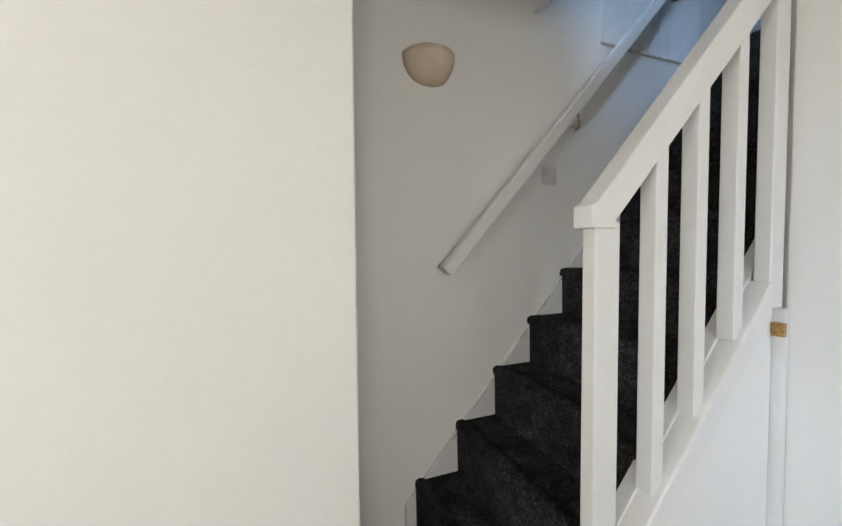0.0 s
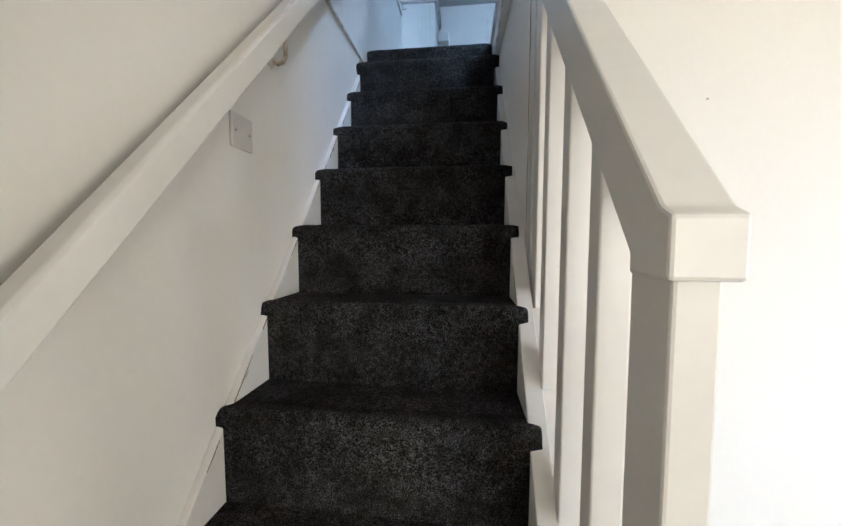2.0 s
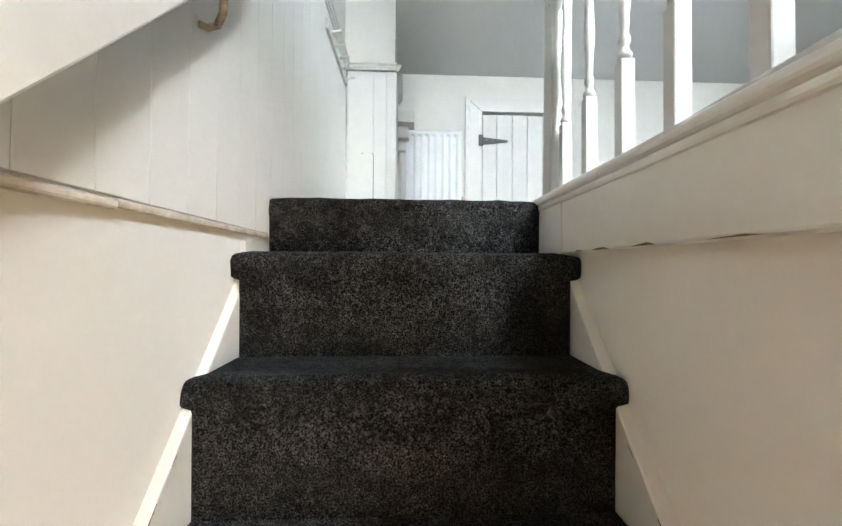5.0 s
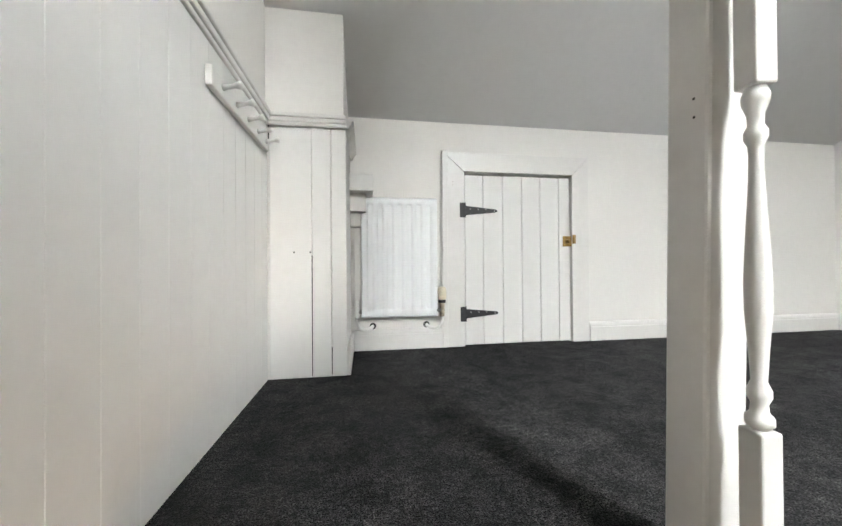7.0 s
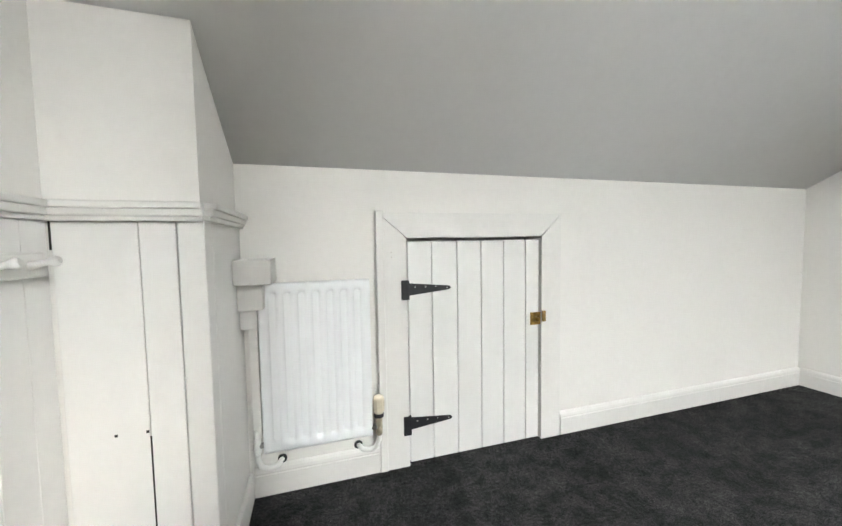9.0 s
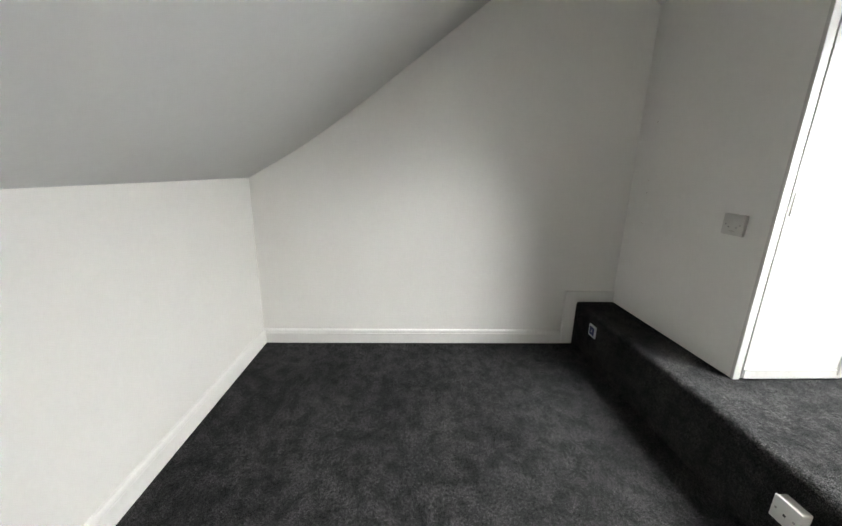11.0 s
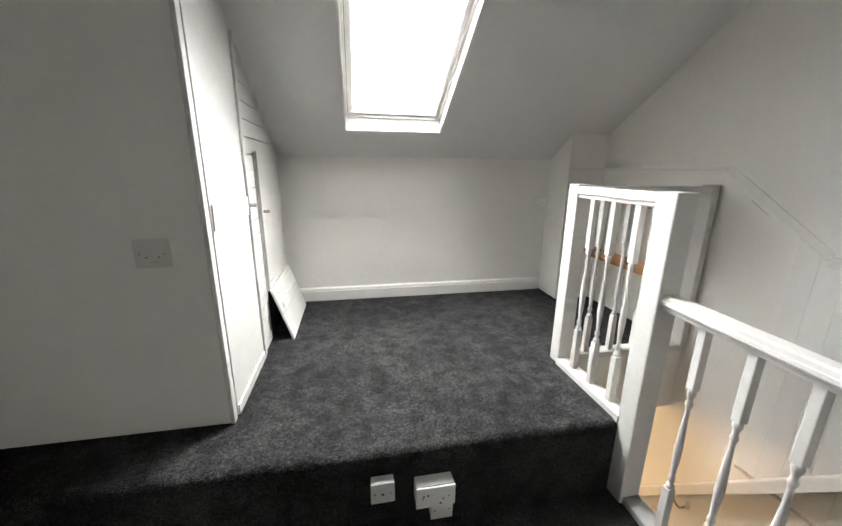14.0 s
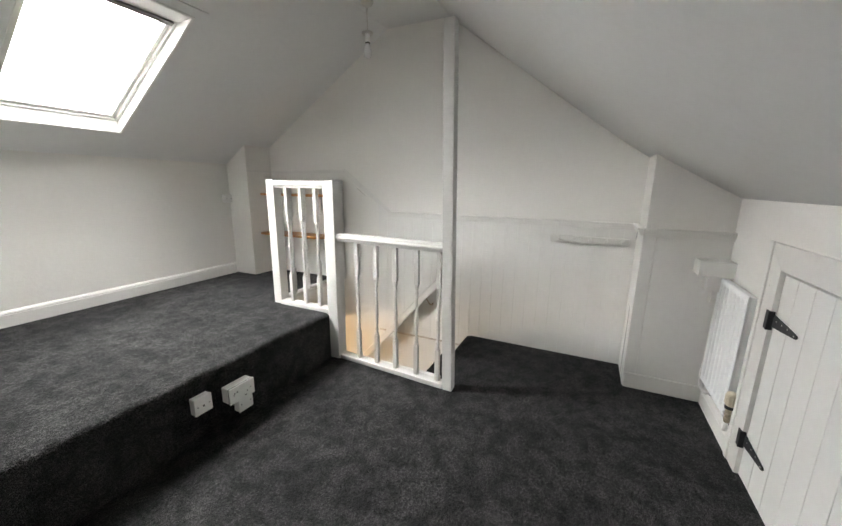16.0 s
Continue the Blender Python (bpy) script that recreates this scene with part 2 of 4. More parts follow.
slope_slab(bm, -0.1, SKY_X0, -0.2, 1.900)
slope_slab(bm, SKY_X1, EAST + 0.1, -0.2, 1.900)
slope_slab(bm, SKY_X0, SKY_X1, -0.2, SKY_S0)
slope_slab(bm, SKY_X0, SKY_X1, SKY_S1, 1.900)
structure("ceiling_south", bm, CEILING, "white sloping attic ceiling around the roof window", "ceiling")
bm = prism(bmesh.new(), list(NORTH_LINE) + [(-0.235, 2.70), (NORTH + 0.2, 1.45)], "x", -0.1, EAST + 0.1)
for f in bm.faces:
    f.smooth = f.normal.z < -0.3
structure("ceiling_north", bm, CEILING, "white sloping attic ceiling above the knee wall", "ceiling")
structure("ceiling_flat", boxes((-0.1, EAST + 0.1, -0.90, -0.12, 2.505, 2.70)), CEILING, "narrow flat white ceiling strip at the ridge", "ceiling")

# white overcast sky seen through the roof window
bm = bmesh.new()
bmesh.ops.create_grid(bm, x_segments=1, y_segments=1, size=1.0)
bm.transform(Matrix.Translation((2.0, -60.0, 45.0)) @ Matrix.Rotation(radians(90), 4, "X") @ Matrix.Diagonal((110.0, 46.0, 1.0, 1.0)))
structure("backdrop", bm, OVERCAST, "white overcast sky beyond the roof window", "sky")

# floors
structure("floor", boxes((0.798, EAST + 0.05, PLAT_Y + 0.02, NORTH + 0.02, -0.2, 0), (0.845, EAST + 0.05, -2.45, PLAT_Y + 0.02, -0.2, 0), (-0.02, 0.798, 0.03, NORTH + 0.02, -0.2, 0)), CARPET, "charcoal pile carpet on the attic floor", "carpet")
bm = prism(bmesh.new(), [(-0.01, SOUTH - 0.01), (EAST + 0.01, SOUTH - 0.01), (EAST + 0.01, PLAT_Y), (0.80, PLAT_Y), (0.80, WELL_Y - 0.028), (-0.01, WELL_Y - 0.028)], "z", 0.21, PLAT)
bmesh.ops.bevel(bm, geom=[e for e in bm.edges if all(v.co.z > PLAT - 0.001 for v in e.verts) and all(v.co.x > 0.79 for v in e.verts)], offset=0.03, segments=5, profile=0.5, affect="EDGES")
block(bm, 0.80, EAST + 0.01, SOUTH - 0.01, PLAT_Y, -0.02, 0.21)
structure("platform", bm, CARPET, "raised platform covered in charcoal carpet below the roof window", "platform")
structure("floor_lower", boxes((-0.1, 4.1, -5.1, 0.5, LOW - 0.15, LOW)), CARPET, "charcoal carpet on the lower floor", "carpet")

# lower storey, closed round the camera; its east and south walls are unseen
structure("wall_lower_left", boxes((0.38, 0.50, -5.0, -2.312, LOW, -0.2), bevel=0.006), PLASTER, "off-white painted wall end beside the stair foot", "wall")
wall_ln = structure("wall_lower_north", boxes((0.842, 4.1, -1.0, -0.88, LOW, -0.2)), PLASTER, "off-white painted wall beside the stairs", "wall")
structure("wall_lower_east", boxes((4.0, 4.15, -5.1, -3.7, LOW, -0.1), (4.0, 4.15, -2.1, -0.88, LOW, -0.1), (4.0, 4.15, -3.7, -2.1, LOW, -1.75), (4.0, 4.15, -3.7, -2.1, -0.45, -0.1)), PLASTER, "unseen off-white painted wall closing the lower room, with a wide opening", "wall")
structure("wall_lower_south", boxes((-0.1, 1.2, -5.15, -5.0, LOW, -0.1), (2.8, 4.1, -5.15, -5.0, LOW, -0.1), (1.2, 2.8, -5.15, -5.0, LOW, -1.8), (1.2, 2.8, -5.15, -5.0, -0.5, -0.1)), PLASTER, "unseen off-white painted wall closing the lower room, with an opening", "wall")
# unseen wall, added to block the backdrop's glow from the lower room
structure("wall_light_block", boxes((-4.0, 8.0, -7.3, -7.0, LOW - 0.15, 1.9)), PLASTER, "unseen plain wall added to keep the backdrop's light out of the lower room", "wall")
structure("ceiling_lower", boxes((0.80, 4.1, -5.1, -0.9, -0.22, -0.205), (-0.05, 0.80, -5.1, -2.42, -0.22, -0.205)), CEILING, "white ceiling of the lower room", "ceiling")
structure("ceiling_stair", boxes((-0.05, 0.80, -2.44, WELL_Y - 0.005, 0.19, 0.205)), CEILING, "white soffit under the platform above the stair", "ceiling")
structure("wall_stair_head", boxes((-0.02, 0.80, WELL_Y - 0.025, WELL_Y, -0.05, PLAT + 0.03)), GLOSS, "white boarded edge of the platform over the stairwell", "wall")
structure("wall_bay_south", boxes((-0.02, 0.80, -2.46, -2.43, -0.22, 0.20)), PLASTER, "white wall above the stair foot", "wall")
structure("wall_bay_side", boxes((0.785, 0.799, -2.46, WELL_Y - 0.03, -0.21, 0.205)), PLASTER, "white side of the stairwell", "wall")
structure("wall_stair_right", prism(bmesh.new(), [(WELL_X, 0.6), (WELL_X, -0.30), (0.797, -0.965), (0.841, -0.965), (0.841, 0.6)], "z", LOW, -0.140), PLASTER, "off-white painted wall along the stair", "wall")
structure("wall_stair_back", boxes((-0.05, WELL_X, 0.3, 0.4, LOW, -0.19)), PLASTER, "plain wall behind the stair", "wall")

# ---- stairs ----
NOSES = [(-1.965, -2.252), (-1.759, -2.018), (-1.556, -1.784), (-1.352, -1.552), (-1.148, -1.317), (-0.945, -1.083), (-0.744, -0.846), (-0.540, -0.614), (-0.345, -0.380), (-0.182, -0.155), (0.0, 0.0)]
stairs = tagged(thing("staircase", "steep enclosed staircase with charcoal carpet and white strings", "staircase"), kind="structure")


def nosing(x0, x1, y, z, r, seed):
    """A carpeted nosing: a fat rounded bar with an uneven pile edge."""
    bm = bmesh.new()
    outline = [(0.06, 0.0), (0.012, 0.003), (-0.004, -0.003), (-0.011, -0.016), (-0.011, -0.042), (-0.006, -0.058), (0.012, -0.064), (0.06, -0.060)]
    rows, k = [], 40
    for i in range(k + 1):
        x = x0 + (x1 - x0) * i / k
        e = min(i, k - i)
        cut = (0.80, 0.94, 0.99)[e] if e < 3 else 1.0
        ring = []
        for a, b in outline:
            w = noise.noise(Vector((x * 26, a * 70 + seed, b * 70))) * 0.0035
            ring.append(bm.verts.new((x + (w if e < 2 else 0), y + 0.006 + (a - 0.015) * cut + 0.012 + w, z - 0.03 + (b + 0.03) * cut + w)))
        rows.append(ring)
    m = len(outline)
    for p, q in zip(rows, rows[1:]):
        for j in range(m):
            bm.faces.new((p[j], p[(j + 1) % m], q[(j + 1) % m], q[j])).smooth = True
    bm.faces.new(rows[0])
    bm.faces.new(rows[-1][::-1])
    return bm


for i, (y, z) in enumerate(NOSES):
    below = NOSES[i - 1][1] if i else LOW
    nxt = NOSES[i + 1][0] if i + 1 < len(NOSES) else -0.0115
    top = i + 1 == len(NOSES)
    right = 0.778 if i < 7 else (0.778, 0.776, 0.771, 0.7450)[i - 7]
    x0, x1 = (0.012, 0.744) if top else (0.020, right - 0.025)
    bm = prism(bmesh.new(), [(y - 0.004, below - 0.01), (y - 0.007, z - 0.035), (y - 0.003, z - 0.012), (y + 0.012, z), (nxt + 0.04, z), (nxt + 0.04, below - 0.01)], "x", x0, x1, 0.003)
    step = part("step", bm, CARPET, stairs)
    part("nosing", nosing(0.010 if top else 0.0005, right, y, z, 0.03, i), CARPET, step)

G = (NOSES[8][1] - NOSES[0][1]) / (NOSES[8][0] - NOSES[0][0])


def string_line(y, off):
    return NOSES[0][1] + (y - NOSES[0][0]) * G + off


for x0, x1 in ((0.001, 0.022), (0.752, 0.796)):
    ya, yb = -2.02, -0.125
    bm = prism(bmesh.new(), [(ya, LOW), (ya, string_line(ya, -0.045)), (yb, string_line(yb, -0.045)), (yb, string_line(yb, -0.62)), (ya + 0.3, LOW)], "x", x0, x1, 0.003)
    part("string", bm, GLOSS, stairs, "white painted stair string with chips")
for x0, x1, top in ((0.0, 0.012, -0.127), (0.7455, 0.765, -0.012)):
    part("side_board", boxes((x0, x1, -0.14, 0.05, -0.28, top)), GLOSS, stairs)

# handrail on the west wall
rail = thing("handrail", "white painted timber handrail on hooked wall brackets", "handrail")
R0, R1, RS = -1.85, -0.235, 1.118


def rail_z(y):
    return -1.305 + (y + 1.85) * RS


u = Vector((0, 1, RS)).normalized()
n2 = Vector((0, -u.z, u.y))
bm = bmesh.new()
prism(bm, [(-0.024, -0.036), (0.024, -0.036), (0.024, 0.014), (0.016, 0.020), (-0.016, 0.020), (-0.024, 0.014)], "z", 0, (R1 - R0) * math.sqrt(1 + RS * RS), 0.003)
bm.transform(Matrix.Translation((0.068, R0, rail_z(R0))) @ Matrix(((1, 0, 0, 0), (0, n2.y, u.y, 0), (0, n2.z, u.z, 0), (0, 0, 0, 1))))
part("rail", bm, GLOSS, rail)
for y in (-1.112, -0.372):
    z = rail_z(y) - 0.052
    bm = bmesh.new()
    tube(bm, [(0.004, y + 0.042, z - 0.052), (0.026, y + 0.042, z - 0.062), (0.046, y + 0.037, z - 0.060), (0.060, y + 0.028, z - 0.045), (0.067, y + 0.015, z - 0.022), (0.068, y, z + 0.004)], 0.0065)
    br = part("bracket", bm, BRASS_PALE, rail, "pale metal hooked bracket under the rail")
    bm = lathe(bmesh.new(), [(0.021, 0), (0.020, 0.003), (0.013, 0.007), (0.009, 0.012)], 0, 0, 18)
    bm.transform(Matrix.Translation((0.001, y + 0.042, z - 0.052)) @ Matrix.Rotation(radians(90), 4, "Y"))
    part("rosette", bm, GLOSS, br)

# wall light
lamp = thing("wall_light", "cream plaster half-bowl uplighter on the stair wall", "wall light", (0, -1.893, -0.372))
bm = bmesh.new()
rows = []
for i in range(9):
    a = i / 8 * math.pi / 2
    r, z = 0.120 * math.cos(a) ** 0.8 if i < 8 else 0.004, -0.125 * math.sin(a)
    rows.append([bm.verts.new((0.002 + r * 0.95 * math.sin(math.pi * k / 16), r * math.cos(math.pi * k / 16), z)) for k in range(17)])
for p, q in zip(rows, rows[1:]):
    for k in range(16):
        bm.faces.new((p[k], p[k + 1], q[k + 1], q[k])).smooth = True
ob = part("bowl", bm, BOWL, lamp)
so = ob.modifiers.new("thickness", "SOLIDIFY")
so.thickness = 0.008
part("back_plate", boxes((0.0, 0.006, -0.05, 0.05, -0.11, -0.02), bevel=0.002), BOWL, lamp)


def plate(name, label, m, w=0.09, h=0.09, d=0.009, box=0.0, holes=(), mat=None, category="wall plate", group=""):
    """A wall plate lying in xz and facing -y before m turns it, with screws and slots, on a surface box where it has one."""
    e = thing(name, label, category, group=group)
    e.matrix_world = m
    if box:
        part("back_box", boxes((-w / 2 + 0.002, w / 2 - 0.002, -box, 0, -h / 2 + 0.002, h / 2 - 0.002), bevel=0.004), mat or PLASTIC, e)
    part("face", boxes((-w / 2, w / 2, -box - d, -box, -h / 2, h / 2), bevel=0.003), mat or PLASTIC, e)
    for sx in (-1, 1):
        bm = lathe(bmesh.new(), [(0.0042, 0), (0.0042, 0.0015), (0.002, 0.002)], 0, 0, 10)
        bm.transform(Matrix.Translation((sx * w * 0.33, -box - d, 0)) @ Matrix.Rotation(radians(90), 4, "X"))
        part("screw", bm, STEEL, e)
    for hx, hz, hw, hh, hm in holes:
        part("slot", boxes((hx - hw / 2, hx + hw / 2, -box - d - 0.0012, -box - d + 0.001, hz - hh / 2, hz + hh / 2)), hm, e)
    return e


FACE_E = pose(0, 0, 0, 0, 0, 90)      # a plate on a west wall, seen from the east
FACE_N = pose(0, 0, 0, 0, 0, 180)
plate("switch_plate", "blank white plate on the stair wall", Matrix.Translation((0, -1.228, -0.847)) @ FACE_E, 0.09, 0.09, mat=OLD_BACKLIT_PLASTIC)

# balustrade at the stair foot
foot = thing("stair_balustrade", "white painted timber balustrade at the stair foot", "balustrade")
part("newel_post", boxes((0.786, 0.828, -1.797, -1.717, LOW, -1.15), bevel=0.004), GLOSS, foot)
HS = 1.10


def hand_z(y):
    return -1.14 + (y + 1.80) * HS


# the rail ends in an upright block on the newel, and runs a little askew of the stair
SKEW = Matrix(((1, 0.020, 0, 0.020 * 1.80), (0, 1, 0, 0), (0, 0, 1, 0), (0, 0, 0, 1)))
bm = prism(bmesh.new(), [(-1.815, -1.168), (-1.815, -1.112), (-1.797, hand_z(-1.797) + 0.033), (-1.093, hand_z(-1.093) + 0.055), (-1.093, hand_z(-1.093) - 0.075), (-1.738, hand_z(-1.738) - 0.075), (-1.738, -1.168)], "x", 0.773, 0.835, 0.004)
bm.transform(SKEW)
part("rail", bm, GLOSS, foot)
for y in (-1.582, -1.420, -1.248):
    part("baluster", prism(bmesh.new(), [(y - 0.022, string_line(y, -0.07)), (y - 0.022, hand_z(y - 0.022) - 0.03), (y + 0.022, hand_z(y + 0.022) - 0.03), (y + 0.022, string_line(y, -0.05))], "x", 0.792, 0.838, 0.003), GLOSS, foot)
part("end_post", boxes((0.802, 0.846, -1.106, -1.036, -1.407, -0.16), bevel=0.004), GLOSS, foot)
part("bottom_rail", prism(bmesh.new(), [(-1.79, string_line(-1.79, -0.165)), (-1.79, string_line(-1.79, -0.055)), (-1.111, string_line(-1.111, -0.055)), (-1.111, string_line(-1.111, -0.165))], "x", 0.776, 0.856, 0.006), GLOSS, foot)
sp = thing("understair_door", "white painted triangular door under the stair string", "door")
part("leaf", prism(bmesh.new(), [(-1.75, LOW + 0.01), (-1.75, string_line(-1.75, -0.16)), (-1.035, string_line(-1.035, -0.16)), (-1.035, LOW + 0.01)], "x", 0.79, 0.82), PLASTER, sp)
for z in (-1.478, -2.2):
    part("hinge", boxes((0.822, 0.854, -1.046, -1.026, z - 0.022, z + 0.022), bevel=0.002), BRASS, sp, "small brass butt hinge")
part("frame", boxes((0.786, 0.850, -1.028, -1.003, LOW, -1.41), bevel=0.003), GLOSS, sp)
structure("trim_stair_joint", boxes((0.7985, 0.812, -1.0355, -0.9655, LOW, -0.16), bevel=0.002), GLOSS, "white painted cover strip between stair wall and post", "trim")
structure("trim_stair_joint_gap", boxes((0.7964, 0.7976, -0.9668, -0.9651, LOW, -0.16)), TIMBER, "thin brown open joint beside the cover strip", "trim")

# stairwell edges
bm = bmesh.new()
block(bm, 0.747, 0.79, PLAT_Y, 0.045, -0.15, -0.012, 0.004)
fascia = structure("trim_well_fascia", bm, GLOSS, "white painted fascia along the stairwell edge", "trim")
bm = bmesh.new()
block(bm, 0.736, 0.80, PLAT_Y, 0.05, -0.014, 0.010, 0.010, 3)
block(bm, 0.741, 0.80, PLAT_Y, 0.05, -0.030, -0.013, 0.006, 2)
structure("trim_well_nosing", bm, GLOSS, "white rounded nosing on the stairwell edge", "trim")
structure("trim_platform_side", boxes((0.752, 0.80, WELL_Y, PLAT_Y + 0.005, -0.15, PLAT - 0.01), bevel=0.003), GLOSS, "white board closing the platform beside the stairwell", "trim")
bm = boxes((0.0, 0.016, -0.889, -0.50, -0.116, -0.103), (0.0, 0.013, -0.499, -0.01, -0.112, -0.100), bevel=0.004)
structure("trim_panel_ledge", bm, WORN, "worn grey ledge under the wall boarding", "trim")


# ---- banisters in the attic ----
def baluster_mesh(z0, z1, w=0.029):
    """A square-ended baluster turned in the middle."""
    h = z1 - z0
    bm = bmesh.new()
    a, b = z0 + 0.25 * h, z1 - 0.27 * h
    block(bm, -w / 2, w / 2, -w / 2, w / 2, z0, a, 0.003)
    block(bm, -w / 2, w / 2, -w / 2, w / 2, b, z1, 0.003)
    t = b - a
    prof = [(0.6, 0), (1.0, 0.015), (1.0, 0.035), (0.65, 0.05), (0.6, 0.075), (0.85, 0.095), (0.85, 0.115), (0.55, 0.14), (0.68, 0.22), (0.92, 0.34), (0.95, 0.42), (0.8, 0.55), (0.58, 0.70), (0.5, 0.80), (0.56, 0.83), (0.82, 0.85), (0.82, 0.87), (0.55, 0.89), (0.6, 0.92), (0.95, 0.955), (0.98, 0.975), (0.7, 1.0)]
    lathe(bm, [(r * w / 2 * 0.98, a + q * t) for r, q in prof], 0, 0, 12)
    return mesh_of("baluster", bm, DIM_GLOSS)


def placed(name, me, parent, x, y, z=0.0):
    ob = new(name, me)
    ob.parent = parent
    ob.location = (x, y, z)
    return ob


low = thing("landing_balustrade", "white painted balustrade with turned balusters beside the stairwell", "balustrade")
RX = 0.798
part("base_rail", boxes((RX - 0.035, RX + 0.035, -0.725, 0.1115, 0.0, 0.032), bevel=0.004), DIM_GLOSS, low)
half = [(0.024, 0.880), (0.026, 0.897), (0.034, 0.899), (0.037, 0.906), (0.036, 0.916), (0.030, 0.918), (0.028, 0.930), (0.020, 0.935)]
bm = prism(bmesh.new(), [(RX + a, b) for a, b in half] + [(RX - a, b) for a, b in half[::-1]], "y", -0.725, 0.1115)
part("rail", bm, DIM_GLOSS, low)
bal_low = baluster_mesh(0.03, 0.884)
for y in (-0.566, -0.408, -0.253, -0.092, 0.064):
    placed("baluster", bal_low, low, RX, y)
# the balustrade runs a little askew of the stair
low.matrix_world = Matrix.Translation((RX, -0.725, 0)) @ Matrix.Rotation(radians(-3.6), 4, "Z") @ Matrix.Translation((-RX, 0.725, 0))
post = solid("ceiling_post", boxes((0.822, 0.887, 0.112, 0.177, 0.0, 2.115), bevel=0.005), DIM_GLOSS, "tall square white post standing at the stair head", "post")
post.data.transform(Matrix(((1, 0, 0, 0), (0, 1, -0.022, 0), (0, 0, 1, 0), (0, 0, 0, 1))))    # it leans a little

HX = 0.835
high = thing("platform_balustrade", "white painted balustrade with turned balusters on the platform edge", "balustrade")
part("main_newel", boxes((0.758, 0.848, -0.81, -0.722, 0.0, 1.296), bevel=0.005), DIM_GLOSS, high)
part("corner_newel", boxes((0.765, 0.842, -1.348, -1.272, 0.33, 1.302), bevel=0.005), DIM_GLOSS, high)
part("wall_post", boxes((0.009, 0.050, -1.348, -1.276, 0.36, 1.302), bevel=0.004), DIM_GLOSS, high)
for nm, rows in (("rail", ((HX - 0.050, HX + 0.006, -1.275, -0.80, 1.255, 1.292), (HX - 0.042, HX - 0.002, -1.275, -0.80, 1.238, 1.258))),
                 ("base_rail", ((HX - 0.06, HX + 0.018, -1.275, -0.80, PLAT - 0.01, PLAT + 0.028),)),
                 ("return_rail", ((0.04, 0.77, -1.338, -1.285, 1.255, 1.292), (0.04, 0.77, -1.330, -1.293, 1.238, 1.258))),
                 ("return_base", ((0.009, 0.77, -1.348, -1.276, PLAT + 0.002, PLAT + 0.036),))):
    part(nm, boxes(*rows, bevel=0.005), DIM_GLOSS, high)
bal_high = baluster_mesh(PLAT + 0.025, 1.242)
for y in (-1.175, -1.04, -0.905):
    placed("baluster", bal_high, high, HX - 0.022, y)
for x in (0.19, 0.345, 0.50, 0.655):
    placed("baluster", bal_high, high, x, -1.312)

# ---- boarding, dado rails and skirtings ----
DADO = 0.992


def dado(name, rows, label):
    bm = bmesh.new()
    for x0, x1, y0, y1, dx, dy in rows:
        # three stepped bands, each standing out a little less or more
        for z0, z1, o in ((0.0, 0.014, 0.012), (0.012, 0.030, 0.020), (0.028, 0.044, 0.028)):
            block(bm, x0 + min(dx, 0) * o, x1 + max(dx, 0) * o, y0 + min(dy, 0) * o, y1 + max(dy, 0) * o, DADO + z0, DADO + z1, 0.004)
    return structure(name, bm, GLOSS, label, "dado rail")


dado("trim_dado_west", [(0.0, 0.006, -0.775, 1.158, 1, 0)], "white moulded dado rail above the boarding")
dado("trim_dado_box", [(0.0, 0.313, 1.150, 1.156, 0, -1), (0.307, 0.313, 1.150, NORTH, 1, 0)], "white moulded dado rail round the boxed corner")
bm = prism(bmesh.new(), [(-0.765, 1.005), (-0.765, 1.052), (-1.262, 1.412), (-1.275, 1.372)], "x", 0.0, 0.005, 0.0015)
structure("trim_dado_slant", bm, GLOSS, "white slanting dado strip above the stairwell", "dado rail")
structure("trim_dado_south", boxes((0.0, 0.012, -2.2, -1.262, 1.372, 1.395), (0.0, 0.31, -2.2, -2.188, 1.372, 1.392), bevel=0.003), GLOSS, "thin white strip above the alcove", "dado rail")

def skirt(bm, axis, a, b, wall, side, z, h=0.108):
    """A skirting board with a moulded top edge, along the axis, standing out from the wall to the given side."""
    prof = [(0.0, 0.0), (0.019, 0.0), (0.019, h * 0.72), (0.016, h * 0.76), (0.017, h * 0.80), (0.014, h * 0.90), (0.008, h * 0.97), (0.0, h)]
    return prism(bm, [(wall + side * d, z + q) for d, q in prof], axis, a, b)


structure("baseboard_north", skirt(skirt(bmesh.new(), "x", 0.325, 0.793, NORTH, -1, 0), "x", 1.667, EAST, NORTH, -1, 0), GLOSS, "white skirting board along the knee wall", "skirting")
structure("baseboard_east", boxes((EAST - 0.020, EAST, -0.79, -0.70, 0, 0.43), (EAST - 0.016, EAST, CUP_Y, -0.79, PLAT, 0.428), bevel=0.004), GLOSS, "white skirting upstand stepping round the platform", "skirting")
structure("baseboard_east_run", skirt(bmesh.new(), "y", -0.70, NORTH - 0.018, EAST, -1, 0), GLOSS, "white moulded skirting board along the gable wall", "skirting")
structure("baseboard_south", skirt(bmesh.new(), "x", 0.32, CUP_X, SOUTH, 1, PLAT, 0.106), GLOSS, "white skirting board on the platform", "skirting")
structure("baseboard_box", boxes((0.310, 0.325, 1.162, NORTH - 0.018, 0, 0.10), bevel=0.004), GLOSS, "white skirting on the boxed corner", "skirting")

